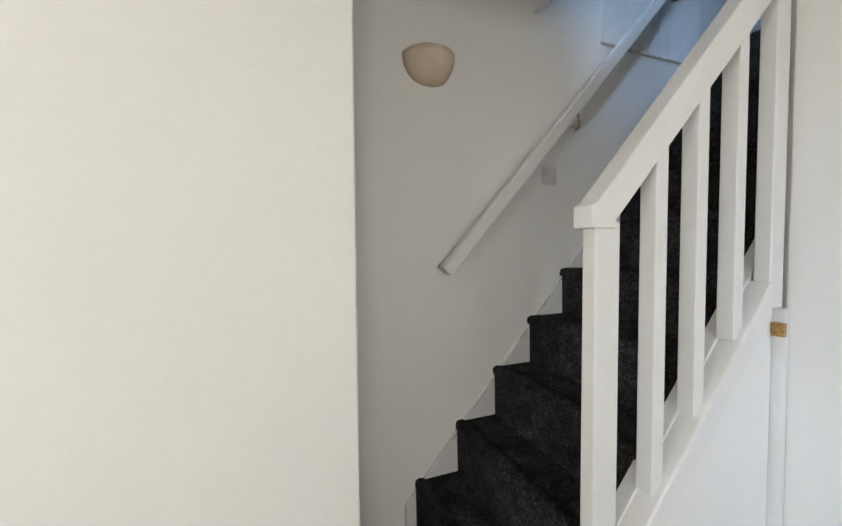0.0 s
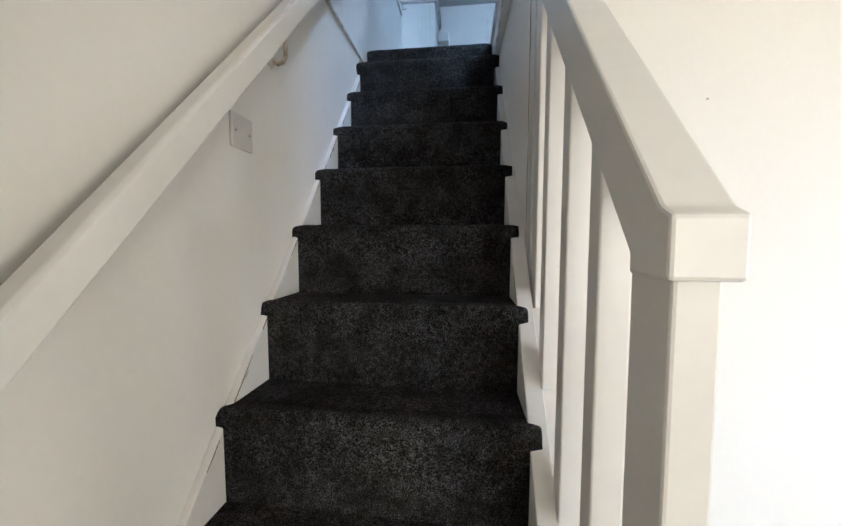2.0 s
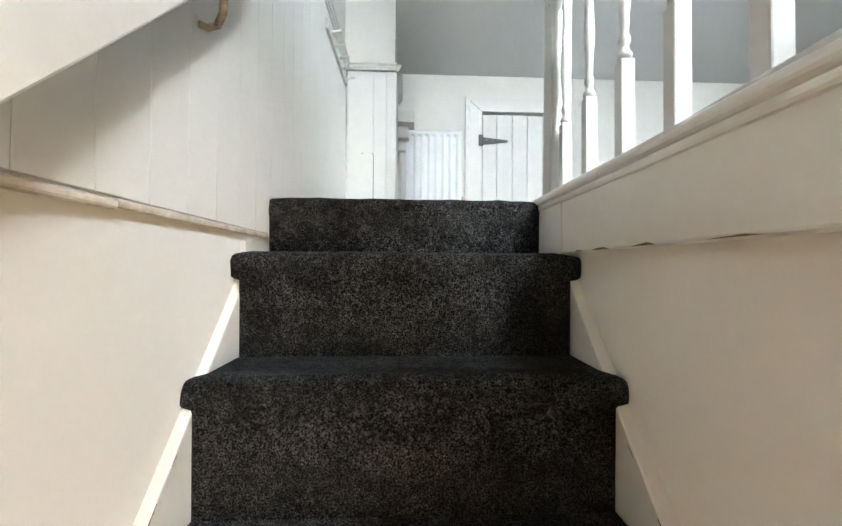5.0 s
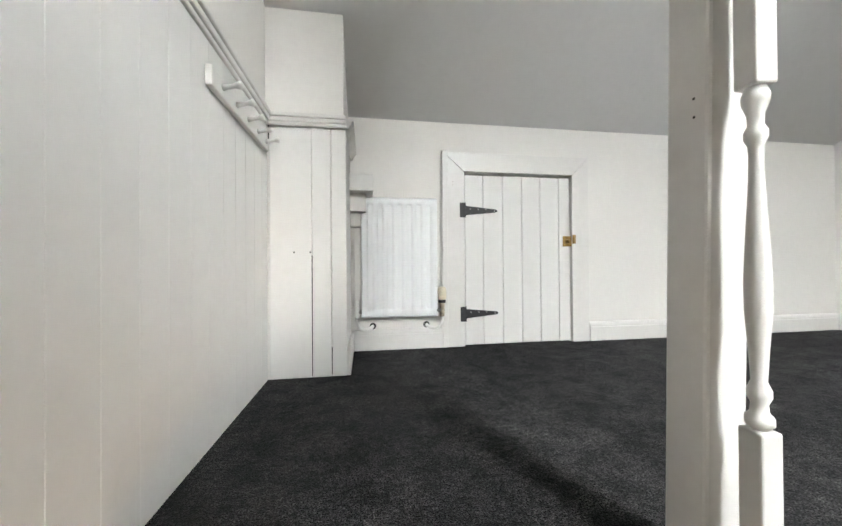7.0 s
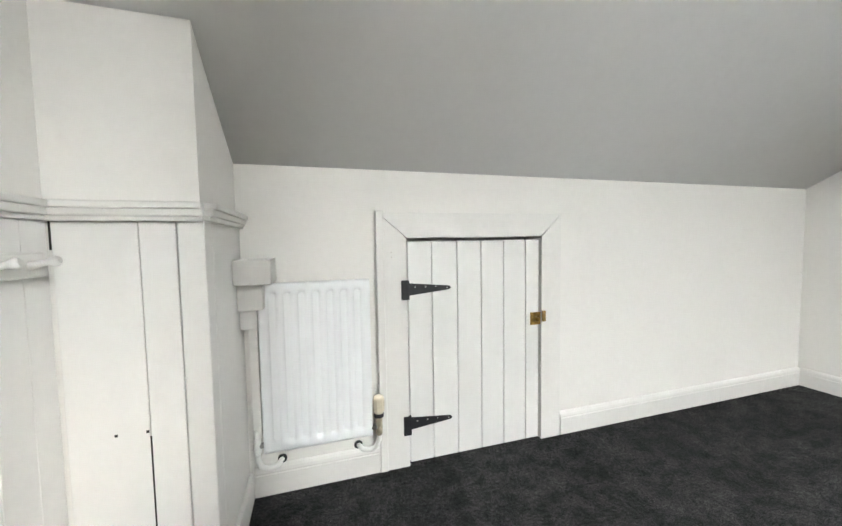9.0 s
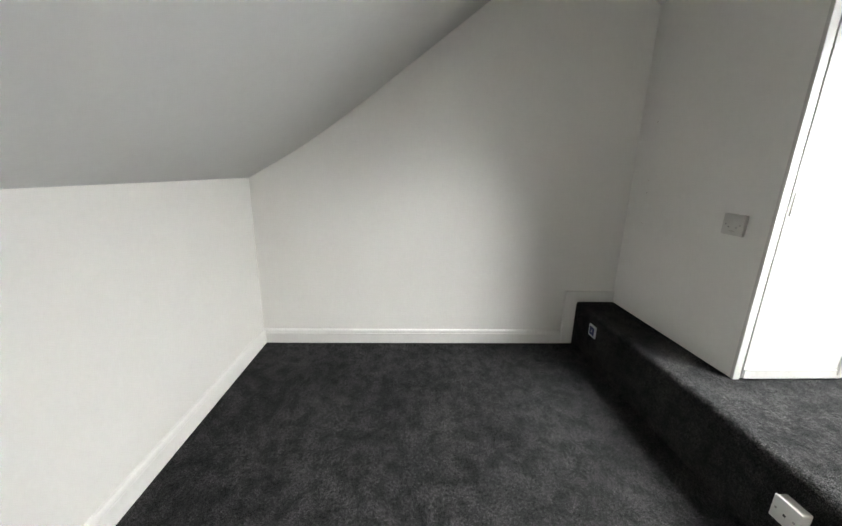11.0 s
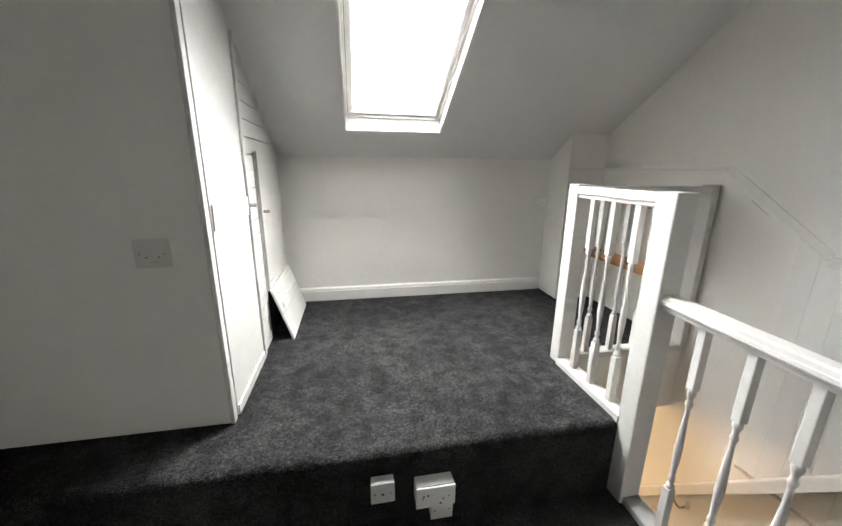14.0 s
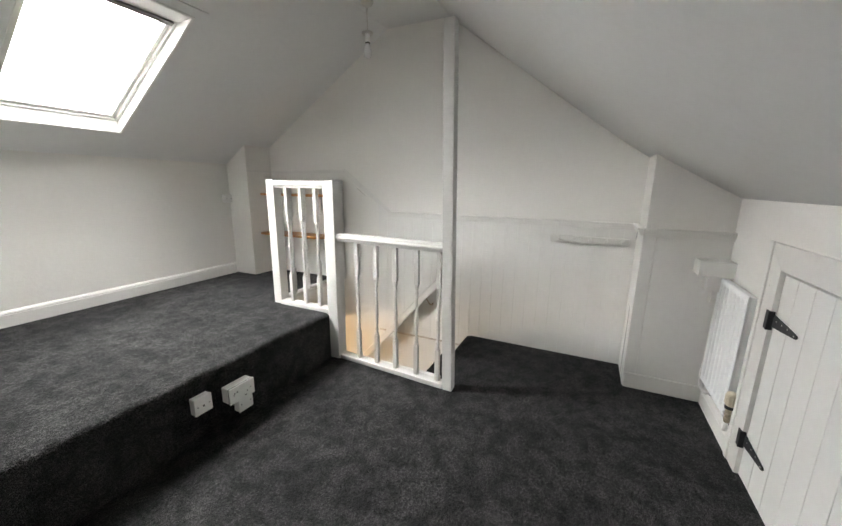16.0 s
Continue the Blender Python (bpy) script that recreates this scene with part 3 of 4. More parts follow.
# boxed corner at the north-west
box_nw = structure("wall_box_north", prism(bmesh.new(), [(1.167, 0.0), (1.167, north_z(1.167) + 0.05), (NORTH, north_z(NORTH) + 0.05), (NORTH, 0.0)], "x", -0.01, 0.300), PLASTER, "white boxed-in corner with boarding below the dado", "wall")
for a, b in ((0.016, 0.1755), (0.1765, 0.250), (0.253, 0.304)):
    part("plank", boxes((a, b, 1.156, 1.168, 0.002, DADO), bevel=0.0025), BOARD, box_nw)
for a, b in ((1.156, 1.222), (1.2245, NORTH)):
    part("plank", boxes((0.299, 0.310, a, b, 0.002, DADO), bevel=0.0025), BOARD, box_nw)

# boarding on the west wall
y = -0.886
while y < 1.15:
    e = min(y + 0.0890, 1.155)
    z0 = -0.098 if y < -0.03 else 0.002
    top0, top1 = (DADO if q > -0.775 else 1.012 + (-0.775 - q) * 0.735 for q in (y, e))
    bm = prism(bmesh.new(), [(y, z0), (y, top0), (e, top1), (e, z0)], "x", 0.0, 0.009, 0.0013)
    part("plank", bm, BOARD, wall_west)
    y += 0.0895

# peg rail
pegs = thing("peg_rail", "white wooden peg rail with five pegs under the dado", "peg rail")
part("board", boxes((0.009, 0.026, 0.61, 1.118, 0.876, 0.926), bevel=0.004), GLOSS, pegs)
bm = lathe(bmesh.new(), [(0.009, 0.0), (0.007, 0.012), (0.006, 0.030), (0.009, 0.038), (0.011, 0.044), (0.007, 0.050)], 0, 0, 12)
bm.transform(Matrix.Rotation(radians(78), 4, "Y"))
peg = mesh_of("peg", bm, GLOSS)
for y in (0.665, 0.765, 0.865, 0.965, 1.065):
    placed("peg", peg, pegs, 0.025, y + 0.01, 0.900)

# boxing and shelves in the south-west corner
structure("wall_box_south", prism(bmesh.new(), [(SOUTH, PLAT), (SOUTH, south_z(SOUTH) + 0.05), (-2.2, south_z(-2.2) + 0.05), (-2.2, PLAT)], "x", -0.01, 0.30), PLASTER, "white boxed-in corner on the platform", "wall")
for z, y1, d in ((0.755, -1.43, 0.20), (1.150, -1.43, 0.17)):
    sh = thing("wall_shelf", "varnished orange pine shelf on white brackets", "shelf", group="alcove shelves")
    part("board", boxes((0.002, d, -2.19, y1, z, z + 0.022), bevel=0.003), PINE, sh)
    for y in (-2.05, -1.55):
        part("bracket", boxes((0.0, 0.02, y - 0.012, y + 0.012, z - 0.14, z), (0.0, d - 0.03, y - 0.012, y + 0.012, z - 0.02, z), bevel=0.002), GLOSS, sh)
plate("cable_box", "small white surface box beside the boxed corner", Matrix.Translation((0.352, SOUTH, 1.115)) @ FACE_N, 0.07, 0.08, 0.006, 0.048)

# ---- knee-wall door ----
door = tagged(thing("door_1", "small white plank door with black strap hinges in the knee wall", "door"), kind="structure")
X = (0.925, 1.030, 1.144, 1.257, 1.368, 1.481, 1.552)
for a, b in zip(X, X[1:]):
    part("plank", boxes((a + 0.0015, b - 0.0015, NORTH - 0.004, NORTH + 0.018, 0.006, 0.937), bevel=0.003), BOARD, door)
part("ledge", boxes((0.94, 1.54, NORTH + 0.018, NORTH + 0.04, 0.2, 0.3), (0.94, 1.54, NORTH + 0.018, NORTH + 0.04, 0.7, 0.8)), DARK, door)
for z in (0.741, 0.176):
    bm = prism(bmesh.new(), [(0.915, z - 0.027), (0.915, z + 0.027), (1.105, z + 0.008), (1.114, z), (1.105, z - 0.008)], "y", NORTH - 0.010, NORTH - 0.004, 0.001)
    h = part("strap_hinge", bm, IRON, door, "black iron strap hinge")
    part("hinge_plate", boxes((0.893, 0.920, NORTH - 0.026, NORTH - 0.020, z - 0.040, z + 0.040), (0.914, 0.926, NORTH - 0.028, NORTH - 0.006, z - 0.040, z + 0.040), bevel=0.002), IRON, h)
    for x in (0.955, 1.0, 1.045, 1.095):
        bm = lathe(bmesh.new(), [(0.0036, 0), (0.003, 0.0015)], 0, 0, 8)
        bm.transform(Matrix.Translation((x, NORTH - 0.010, z + 0.008 * (1 if x < 1.05 else 0))) @ Matrix.Rotation(radians(90), 4, "X"))
        part("screw", bm, STEEL, h)
latch = part("latch", boxes((1.505, 1.557, NORTH - 0.012, NORTH - 0.004, 0.545, 0.603), bevel=0.002), BRASS, door, "small brass latch")
bm = lathe(bmesh.new(), [(0.012, 0), (0.008, 0.008), (0.011, 0.018), (0.006, 0.024)], 0, 0, 12)
bm.transform(Matrix.Translation((1.528, NORTH - 0.012, 0.574)) @ Matrix.Rotation(radians(90), 4, "X"))
part("knob", bm, BRASS, latch)
part("keeper", boxes((1.557, 1.574, NORTH - 0.028, NORTH - 0.019, 0.56, 0.61), bevel=0.002), BRASS, latch)
arch = tagged(thing("trim_door", "white painted mitred architrave round the small door", "architrave"), kind="structure")
XA, XB, ZT = 0.800, 1.660, 1.054
for nm, poly in (("jamb", [(XA, 0.0), (XA, ZT), (0.919, 0.951), (0.919, 0.0)]), ("jamb", [(1.556, 0.0), (1.556, 0.951), (XB, ZT), (XB, 0.0)]), ("head", [(XA + 0.002, ZT), (XB - 0.002, ZT), (1.555, 0.952), (0.920, 0.952)])):
    part(nm, prism(bmesh.new(), poly, "y", NORTH - 0.019, NORTH, 0.0012), GLOSS, arch)
for r in ((XA - 0.006, XA + 0.026, NORTH - 0.026, NORTH - 0.017, 0.0, ZT + 0.006),):
    part("outer_bead", boxes(r, bevel=0.004), GLOSS, arch)
for z in (0.874, 0.893):
    part("nail_hole", boxes((0.853, 0.857, NORTH - 0.0196, NORTH - 0.0185, z, z + 0.004)), GREY, arch)

# ---- radiator ----
rad = thing("radiator", "small white panel radiator with a thermostatic valve", "radiator", group="")
RX0, RX1, RZ0, RZ1, RY = 0.365, 0.762, 0.172, 0.797, 1.530
bm = bmesh.new()
cols = [(RX0, 0.0), (RX0 + 0.010, 0.0), (RX0 + 0.022, 0.0)]
for k in range(7):
    a = RX0 + 0.046 + k * 0.0505
    cols += [(a - 0.015, 0.0), (a - 0.011, -0.008), (a - 0.004, -0.011), (a + 0.004, -0.011), (a + 0.011, -0.008), (a + 0.015, 0.0)]
cols += [(RX1 - 0.012, 0.0), (RX1 - 0.005, 0.0), (RX1, 0.0)]
zs = [(RZ0, 0.006, 0), (RZ0 + 0.010, 0, 0), (RZ0 + 0.036, 0, 0), (RZ0 + 0.041, 0, 0.6), (RZ0 + 0.050, 0, 1), (RZ1 - 0.046, 0, 1), (RZ1 - 0.036, 0, 0.6), (RZ1 - 0.031, 0, 0), (RZ1 - 0.010, 0, 0), (RZ1, 0.006, 0)]
grid = [[bm.verts.new((x, RY + back + 0.010 - d * on, z)) for x, d in cols] for z, back, on in zs]
for p, q in zip(grid, grid[1:]):
    for k in range(len(cols) - 1):
        bm.faces.new((p[k], p[k + 1], q[k + 1], q[k])).smooth = True
ob = part("front_panel", bm, ENAMEL, rad)
ob.modifiers.new("thickness", "SOLIDIFY").thickness = -0.008
part("back_panel", boxes((RX0 + 0.004, RX1 - 0.004, RY + 0.018, RY + 0.045, RZ0 + 0.01, RZ1 - 0.006), bevel=0.004), ENAMEL, rad)
for x in (RX0 + 0.07, RX1 - 0.07):
    part("wall_bracket", boxes((x - 0.015, x + 0.015, RY + 0.04, NORTH, 0.25, 0.75)), ENAMEL, rad)
vx = RX1 + 0.026
part("valve_body", tube(bmesh.new(), [(RX1 - 0.005, RY + 0.02, 0.205), (vx, RY + 0.02, 0.205), (vx + 0.008, RY + 0.02, 0.205)], 0.012), STEEL, rad)
bm = lathe(bmesh.new(), [(0.012, 0.17), (0.014, 0.18), (0.014, 0.245), (0.018, 0.25), (0.018, 0.262)], vx, RY + 0.02, 14)
part("valve_stem", bm, BRASS_PALE, rad)
part("collar", lathe(bmesh.new(), [(0.019, 0.243), (0.020, 0.246), (0.020, 0.257), (0.018, 0.259)], vx, RY + 0.02, 16), IRON, rad, "black locking collar")
hd = part("thermostat_head", lathe(bmesh.new(), [(0.017, 0.258), (0.021, 0.264), (0.022, 0.315), (0.018, 0.326), (0.008, 0.328)], vx, RY + 0.02, 18), CREAM, rad, "cream ribbed thermostat head")
for k in range(10):
    a = 2 * math.pi * k / 10
    part("rib", boxes((vx + 0.021 * math.cos(a) - 0.002, vx + 0.021 * math.cos(a) + 0.002, RY + 0.02 + 0.021 * math.sin(a) - 0.002, RY + 0.02 + 0.021 * math.sin(a) + 0.002, 0.268, 0.312)), CREAM, hd)
part("lockshield_valve", lathe(bmesh.new(), [(0.010, 0.17), (0.013, 0.18), (0.013, 0.225), (0.010, 0.23), (0.010, 0.262), (0.006, 0.265)], RX0 - 0.022, RY + 0.02, 12), PLASTIC, rad)
part("lockshield_tail", tube(bmesh.new(), [(RX0 - 0.022, RY + 0.02, 0.205), (RX0 + 0.006, RY + 0.02, 0.205)], 0.010), STEEL, rad)
for x, s in ((vx, -1), (RX0 - 0.022, 1)):
    pts = [(x, RY + 0.02, 0.18), (x, RY + 0.02, 0.15), (x + s * 0.012, RY + 0.022, 0.122), (x + s * 0.035, RY + 0.028, 0.108), (x + s * 0.065, RY + 0.035, 0.112), (x + s * 0.080, NORTH, 0.125)]
    part("pipe", tube(bmesh.new(), pts, 0.0095), PLASTIC, rad, "white painted heating pipe")
    bm = lathe(bmesh.new(), [(0.017, 0), (0.017, 0.003), (0.012, 0.004)], 0, 0, 14)
    bm.transform(Matrix.Translation((x + s * 0.080, NORTH - 0.0005, 0.125)) @ Matrix.Rotation(radians(90), 4, "X"))
    part("pipe_hole", bm, IRON, rad, "dark hole where the pipe enters the wall")

pb = thing("pipe_boxing", "stepped white boxing round pipes beside the radiator", "pipe boxing")
for r in ((0.3115, 0.425, 1.425, NORTH, 0.803, 0.885), (0.3115, 0.390, 1.480, NORTH, 0.712, 0.801), (0.3115, 0.364, 1.515, NORTH, 0.640, 0.710), (0.330, 0.360, 1.545, NORTH, 0.235, 0.638)):
    part("section", boxes(r, bevel=0.003), GLOSS, pb)

# ---- cupboard wall on the platform ----
CUP_TOP = [(CUP_Y, PLAT), (CUP_Y, south_z(CUP_Y) + 0.04), (SOUTH, south_z(SOUTH) + 0.04), (SOUTH, PLAT)]
cup = structure("wall_cupboard", prism(bmesh.new(), CUP_TOP, "x", CUP_X, EAST), PLASTER, "white cupboard enclosure under the slope", "wall")
structure("trim_cupboard_edge", boxes((CUP_X - 0.016, CUP_X + 0.002, CUP_Y - 0.03, CUP_Y + 0.006, PLAT, south_z(CUP_Y) - 0.3), bevel=0.003), DIM_GLOSS, "white corner strip of the cupboard", "trim")
z = PLAT + 0.004
while z < 1.98:
    end = max(SOUTH, SOUTH + (z + 0.075 - 1.50) * 1.506 / 0.938 + 0.01)
    if end < -1.70:
        part("plank", boxes((CUP_X - 0.010, CUP_X + 0.001, end, -1.605, z, z + 0.079), bevel=0.003), DIM_GLOSS, cup)
    z += 0.083


def arch_rail(y0, y1, za, zb, lift, x):
    """A shaped cupboard rail whose edges dip at both ends."""
    k, up, dn = 16, [], []
    for i in range(k + 1):
        f = i / k
        e = min(1.0, min(f, 1 - f) / 0.22)
        e = e * e * (3 - 2 * e)
        up.append((y0 + (y1 - y0) * f, zb + lift * 0.6 * (1 - e)))
        dn.append((y0 + (y1 - y0) * f, za + lift * e))
    return prism(bmesh.new(), up + dn[::-1], "x", x - 0.006, x + 0.002)


tall = thing("cupboard_door", "tall white painted cupboard door with shaped rails", "cupboard door")
DX = CUP_X - 0.020
part("leaf", prism(bmesh.new(), [(-1.1057, PLAT + 0.012), (-1.1057, 2.02), (-1.52, 2.02), (-1.598, 1.955), (-1.598, PLAT + 0.012)], "x", DX, CUP_X - 0.001, 0.003), DIM_GLOSS, tall)
part("stile", boxes((DX - 0.012, DX + 0.002, -1.597, -1.572, PLAT + 0.03, 1.94), bevel=0.004), DIM_GLOSS, tall)
part("middle_rail", arch_rail(-1.595, -1.116, 1.135, 1.222, 0.018, DX), DIM_GLOSS, tall)
part("bottom_rail", arch_rail(-1.595, -1.112, PLAT + 0.012, PLAT + 0.055, 0.0, DX), DIM_GLOSS, tall)
part("knob", tube(bmesh.new(), [(DX - 0.04, -1.583, 1.185), (DX - 0.02, -1.583, 1.185), (DX, -1.583, 1.185)], 0.009), STEEL, tall, "small metal knob")
small = thing("cupboard_door", "low white painted cupboard door with shaped rails", "cupboard door")
part("leaf", boxes((DX, CUP_X - 0.009, -2.392, -1.805, 0.66, 1.445), bevel=0.004), DIM_GLOSS, small)
part("stile", boxes((DX - 0.012, DX + 0.002, -1.83, -1.806, 0.665, 1.44), bevel=0.004), DIM_GLOSS, small)
part("top_rail", arch_rail(-2.39, -1.83, 1.385, 1.44, 0.014, DX), DIM_GLOSS, small)
part("bottom_rail", arch_rail(-2.39, -1.83, 0.665, 0.70, 0.0, DX), DIM_GLOSS, small)
part("knob", tube(bmesh.new(), [(DX - 0.04, -1.852, 1.125), (DX - 0.02, -1.852, 1.125), (DX, -1.852, 1.125)], 0.009), STEEL, small, "small metal knob")
loose = thing("loose_panel", "white grooved panel leaning against the cupboard", "panel")
lean = Matrix.Translation((2.285, 0, PLAT + 0.004)) @ Matrix.Rotation(radians(18), 4, "Y")
for r in ((0, 0.014, -2.385, -1.80, 0, 0.165), (0, 0.014, -2.385, -1.80, 0.168, 0.335)):
    bm = boxes(r, bevel=0.003)
    bm.transform(lean)
    part("board", bm, DIM_GLOSS, loose)
bm = boxes((-0.012, 0.001, -2.33, -1.86, 0.195, 0.225), (-0.012, 0.001, -2.33, -1.86, 0.285, 0.312), bevel=0.005)
bm.transform(lean)
part("moulding", bm, DIM_GLOSS, loose)
# a flat dark sheet puts the shade behind the loose panel into colour
structure("trim_void_shade", boxes((CUP_X - 0.0135, CUP_X - 0.0105, -2.36, -1.83, PLAT + 0.001, 0.655)), DARK, "dark sheet painted as the shaded opening behind the loose panel", "opening")

plate("light_switch", "square white plate on the cupboard side wall", Matrix.Translation((2.595, CUP_Y, 1.07)) @ FACE_N, 0.115, 0.10, 0.012, 0.006, [(-0.02, -0.012, 0.008, 0.004, SMOKE), (0.02, -0.012, 0.008, 0.004, SMOKE), (0.0, -0.03, 0.03, 0.003, GREY)], OLD_BACKLIT_PLASTIC)
# sockets on the platform front
plate("blank_box", "white surface box on the carpeted platform front", Matrix.Translation((1.84, PLAT_Y, 0.212)) @ FACE_N, 0.088, 0.088, 0.008, 0.034, [(0.0, -0.004, 0.008, 0.008, DARK)])
dbl = plate("double_socket", "white surface double socket on the platform front", Matrix.Translation((1.645, PLAT_Y, 0.182)) @ FACE_N, 0.150, 0.090, 0.009, 0.056,
               [(0.028, -0.010, 0.006, 0.006, DARK), (-0.030, 0.012, 0.007, 0.007, DARK), (-0.046, 0.010, 0.006, 0.006, DARK), (0.018, -0.030, 0.008, 0.005, DARK)], category="socket")
# dark strip that paints the shade behind the face plate
part("shadow_gap", boxes((-0.0738, 0.0738, -0.0558, -0.0525, -0.0438, 0.0438)), DARK, dbl, "dark strip painted as the shadow gap behind the face plate")
plate("single_socket", "white surface plate below the double socket", Matrix.Translation((1.615, PLAT_Y, 0.093)) @ FACE_N, 0.088, 0.086, 0.008, 0.036, category="socket")
plate("data_socket", "small white socket plate with a dark blue insert", Matrix.Translation((3.185, PLAT_Y, 0.232)) @ FACE_N, 0.085, 0.085, 0.010, 0.0, [(0.0, 0.0, 0.058, 0.058, BLUE), (0.0, 0.0, 0.012, 0.02, PLASTIC)], category="socket")

# ---- roof window ----
win = tagged(thing("window_1", "white framed roof window in the sloping ceiling", "roof window"), kind="structure")


def ring(x0, x1, s0, s1, w, d0, d1):
    bm = bmesh.new()
    slope_slab(bm, x0, x0 + w, s0, s1, d0, d1)
    slope_slab(bm, x1 - w, x1, s0, s1, d0, d1)
    slope_slab(bm, x0 + w, x1 - w, s0, s0 + w, d0, d1)
    slope_slab(bm, x0 + w, x1 - w, s1 - w, s1, d0, d1)
    return bm


def slope_prism(profile, x0, x1):
    """A bar across the window, from a profile of places up the slope and depths out of the room."""
    bm = bmesh.new()
    rows = [[bm.verts.new(on_slope(x, a, d)) for a, d in profile] for x in (x0, x1)]
    bm.faces.new(rows[0])
    bm.faces.new(rows[1][::-1])
    for k in range(len(profile)):
        q = (k + 1) % len(profile)
        bm.faces.new((rows[0][k], rows[1][k], rows[1][q], rows[0][q]))
    return bm


part("architrave", ring(SKY_X0 - 0.060, SKY_X1 + 0.060, SKY_S0 - 0.045, SKY_S1 + 0.06, 0.056, -0.009, 0.0), CEILING, win, "flat painted band round the opening")
part("bead", ring(SKY_X0 - 0.006, SKY_X1 + 0.006, SKY_S0 - 0.006, SKY_S1 + 0.006, 0.012, -0.013, 0.0), GLOSS, win)
part("sill_lining", slope_prism([(SKY_S0 - 0.004, -0.010), (SKY_S0 + 0.008, -0.010), (SKY_S0 + 0.044, 0.056), (SKY_S0 + 0.044, 0.16), (SKY_S0 - 0.004, 0.16)], SKY_X0, SKY_X1), GLOSS, win)
part("head_lining", slope_prism([(1.305, -0.010), (1.292, -0.010), (1.185, 0.056), (1.185, 0.16), (1.305, 0.16)], SKY_X0, SKY_X1), GLOSS, win)
for x0, x1 in ((SKY_X0 - 0.002, SKY_X0 + 0.012), (SKY_X1 - 0.012, SKY_X1 + 0.002)):
    bm = bmesh.new()
    slope_slab(bm, x0, x1, SKY_S0 + 0.002, SKY_S1 - 0.002, -0.010, 0.155)
    part("side_lining", bm, GLOSS, win)
part("outer_frame", ring(SKY_X0 + 0.012, SKY_X1 - 0.012, SKY_S0 + 0.040, 1.195, 0.016, 0.056, 0.14), GLOSS, win)
part("frame_gap", ring(SKY_X0 + 0.027, SKY_X1 - 0.027, SKY_S0 + 0.055, 1.181, 0.005, 0.082, 0.12), SMOKE, win, "dark gap between frame and sash")
part("sash", ring(SKY_X0 + 0.031, SKY_X1 - 0.031, SKY_S0 + 0.059, 1.177, 0.022, 0.070, 0.13), GLOSS, win)
part("glazing_bead", ring(SKY_X0 + 0.052, SKY_X1 - 0.052, SKY_S0 + 0.080, 1.156, 0.007, 0.080, 0.11), PLASTIC, win)
part("gasket", ring(SKY_X0 + 0.058, SKY_X1 - 0.058, SKY_S0 + 0.086, 1.150, 0.004, 0.088, 0.11), SMOKE, win)
part("ventilation_bar", slope_prism([(1.150, 0.050), (1.178, 0.044), (1.183, 0.075), (1.150, 0.075)], SKY_X0 + 0.035, SKY_X1 - 0.035), SMOKE, win, "grey bar along the head of the sash")
bm = bmesh.new()
slope_slab(bm, SKY_X0 + 0.05, SKY_X1 - 0.05, SKY_S0 + 0.078, 1.158, 0.100, 0.106)
pane = part("pane", bm, GLASS, win)
pane.visible_shadow = False

# ---- pendant ----
pend = thing("pendant_light", "bare bulb on a short white pendant flex", "pendant light", (0.446, -0.685, 2.505))
# rose and flex take the greyer plastic, which paints in their backlit shade
part("ceiling_rose", lathe(bmesh.new(), [(0.044, 0.0), (0.044, -0.012), (0.036, -0.024), (0.020, -0.034), (0.008, -0.040)], 0, 0, 20), OLD_BACKLIT_PLASTIC, pend)
part("flex", tube(bmesh.new(), [(0, 0, -0.03), (0.003, 0, -0.09), (0.002, 0.002, -0.14), (0, 0, -0.185)], 0.0035, 8), OLD_BACKLIT_PLASTIC, pend)
hold = part("holder", lathe(bmesh.new(), [(0.006, -0.180), (0.016, -0.186), (0.020, -0.200), (0.018, -0.225), (0.019, -0.258)], 0, 0, 18), PLASTIC, pend, "white lamp holder")
part("shade_ring", lathe(bmesh.new(), [(0.021, -0.190), (0.038, -0.194), (0.041, -0.202), (0.036, -0.208), (0.020, -0.206)], 0, 0, 20), OLD_BACKLIT_PLASTIC, hold, "greyish shade ring")
part("bulb_cap", lathe(bmesh.new(), [(0.0175, -0.257), (0.0175, -0.264), (0.014, -0.268)], 0, 0, 14), SMOKE, pend)
part("bulb", lathe(bmesh.new(), [(0.013, -0.267), (0.021, -0.285), (0.027, -0.310), (0.028, -0.330), (0.022, -0.350), (0.010, -0.359), (0.002, -0.361)], 0, 0, 18), BULB, pend)

# ---- wear: chips, nail holes and open joints ----
def mark(parent, x0, x1, y0, y1, z0, z1, mat):
    part("chip", boxes((x0, x1, y0, y1, z0, z1)), mat, parent)


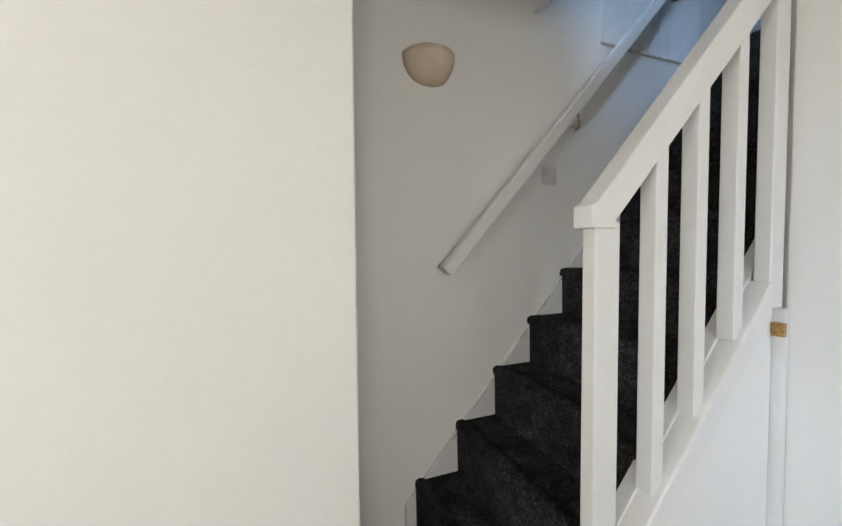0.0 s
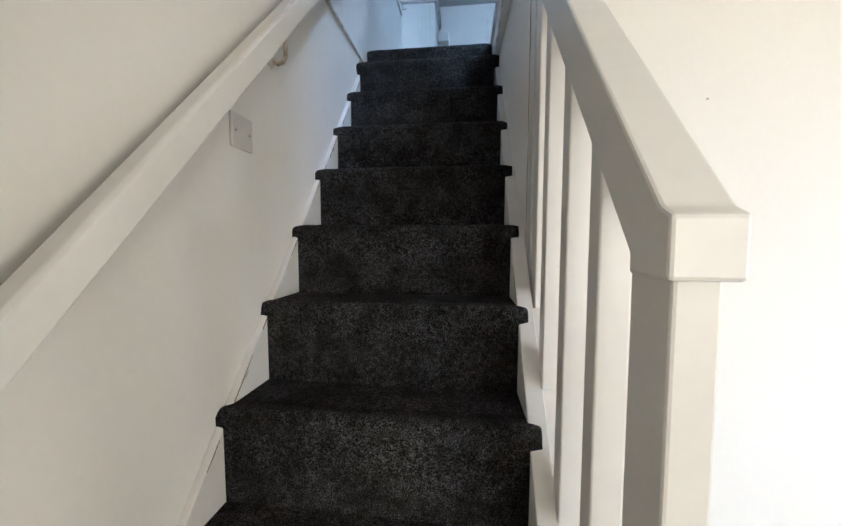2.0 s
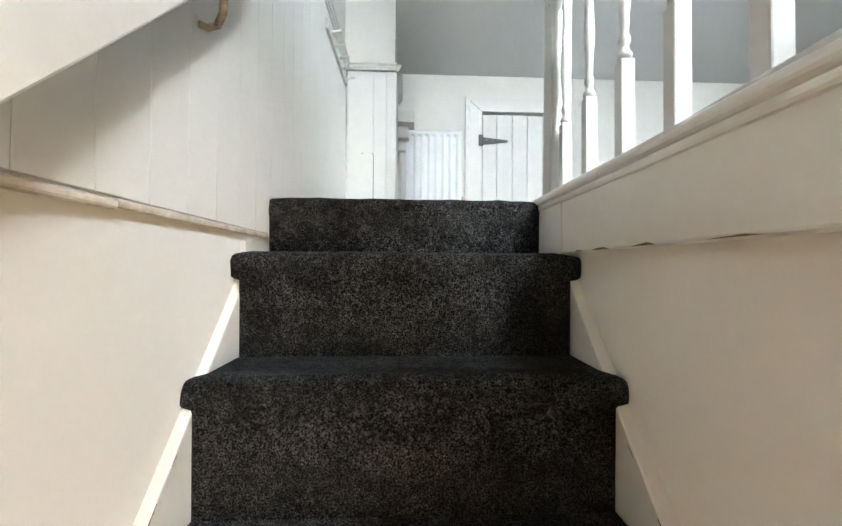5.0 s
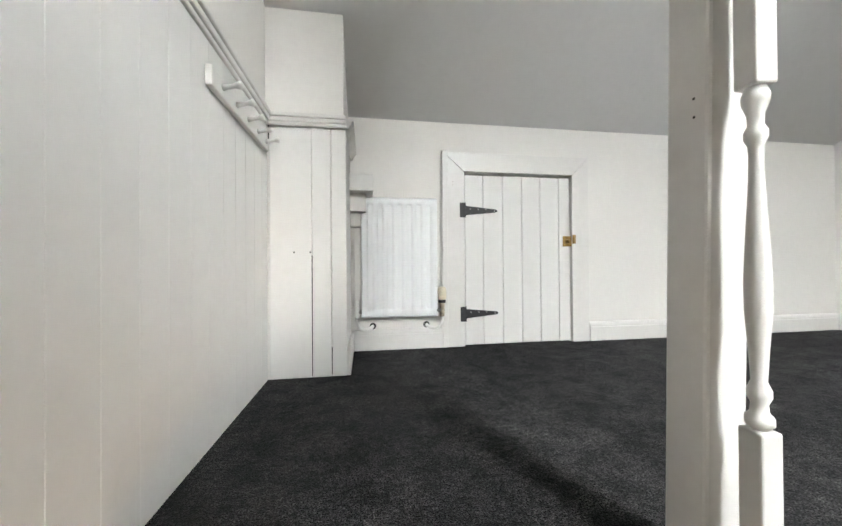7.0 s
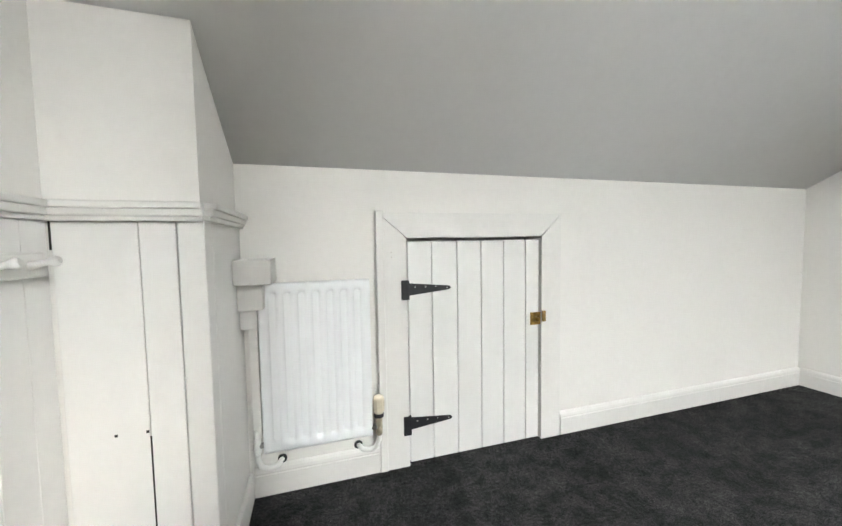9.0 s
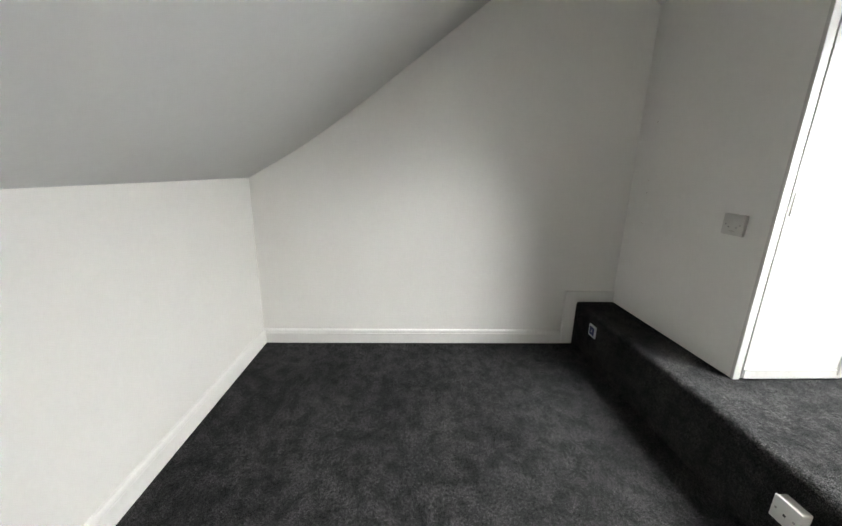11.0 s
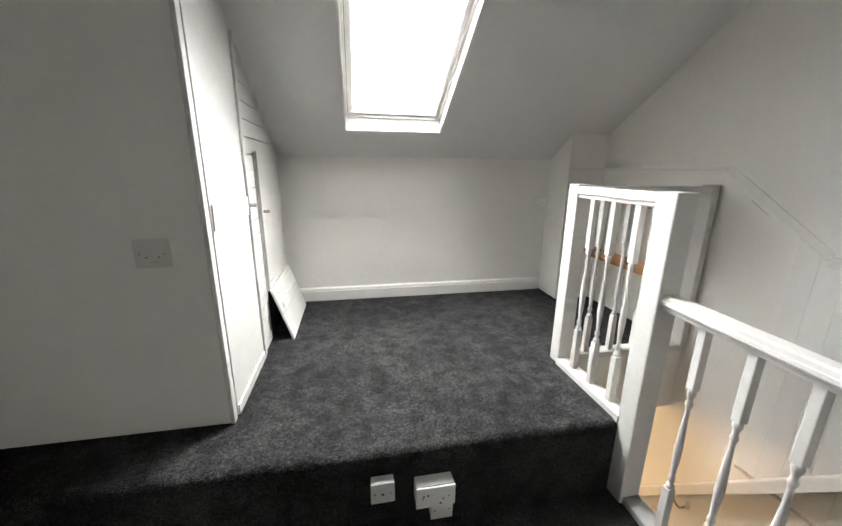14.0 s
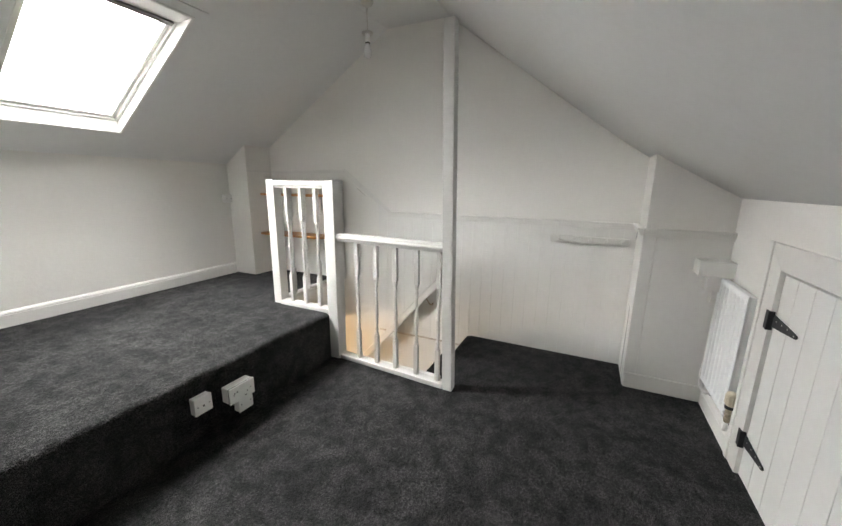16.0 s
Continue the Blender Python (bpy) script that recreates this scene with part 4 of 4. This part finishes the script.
mark(box_nw, 0.1745, 0.1775, 1.1548, 1.1565, 0.01, 0.485, DARK)
mark(box_nw, 0.2500, 0.2530, 1.1558, 1.1565, 0.01, 0.12, DARK)
mark(box_nw, 0.0130, 0.0165, 1.1548, 1.1565, 0.93, 1.003, DARK)
for x, z in ((0.108, 0.497), (0.170, 0.497)):
    mark(box_nw, x - 0.003, x + 0.003, 1.1548, 1.1565, z - 0.003, z + 0.003, DARK)
for z in (0.638, 0.663):
    mark(post, 0.8212, 0.8225, 0.117, 0.120, z, z + 0.003, DARK)
rnd = random.Random(4)
string_w = [o for o in stairs.children if o.name.startswith("string")]
for side, x0, x1 in ((0, 0.0205, 0.0226), (1, 0.7515, 0.7526)):
    for k in range(7):
        y = -1.75 + 0.22 * k + rnd.uniform(-0.06, 0.06)
        z = string_line(y, -0.045) - rnd.uniform(0.004, 0.02)
        w = rnd.uniform(0.004, 0.012)
        bm = prism(bmesh.new(), [(y - w, z - w * 1.1), (y - w * 0.3, z - w * 0.1), (y + w, z + w * 1.2), (y + w * 0.4, z + w * 0.2)], "x", x0, x1)
        part("chip", bm, TIMBER, string_w[side])
for x, z in ((3.30, 1.62), (3.29, 1.26), (3.285, 1.18), (3.28, 0.98)):
    mark(cup, x - 0.004, x + 0.004, CUP_Y - 0.0005, CUP_Y + 0.0012, z - 0.003, z + 0.003, GREY)
part("scratch", prism(bmesh.new(), [(-1.12, 1.236), (-1.12, 1.232), (-1.03, 1.166), (-1.03, 1.169)], "x", -0.001, 0.0012), GREY, wall_west)
mark(wall_ln, 1.284, 1.290, -1.0008, -0.999, -0.730, -0.724, GREY)
# paint lost along the joints of the strings
for side, xa, xb, k in ((0, 0.0220, 0.0229, 9), (1, 0.7511, 0.7520, 6)):
    for q in range(k):
        y = -1.80 + 1.5 * q / k + rnd.uniform(-0.05, 0.05)
        long, w = rnd.uniform(0.03, 0.10), rnd.uniform(0.003, 0.008)
        top = [(y + long * f, string_line(y + long * f, -0.046) - 0.002) for f in (0, 0.5, 1)]
        low_edge = [(a, z - w * (0.4 + rnd.random())) for a, z in top]
        part("wear", prism(bmesh.new(), top + low_edge[::-1], "x", xa, xb), TIMBER, string_w[side])
for q in range(4):
    y = -0.60 + 0.12 * q + rnd.uniform(-0.03, 0.03)
    w = rnd.uniform(0.03, 0.08)
    bm = prism(bmesh.new(), [(y, -0.1497), (y + w * 0.3, -0.1497 + rnd.uniform(0.002, 0.005)), (y + w * 0.7, -0.1497 + rnd.uniform(0.001, 0.004)), (y + w, -0.1497)], "x", 0.7460, 0.7476)
    part("wear", bm, TIMBER, fascia)
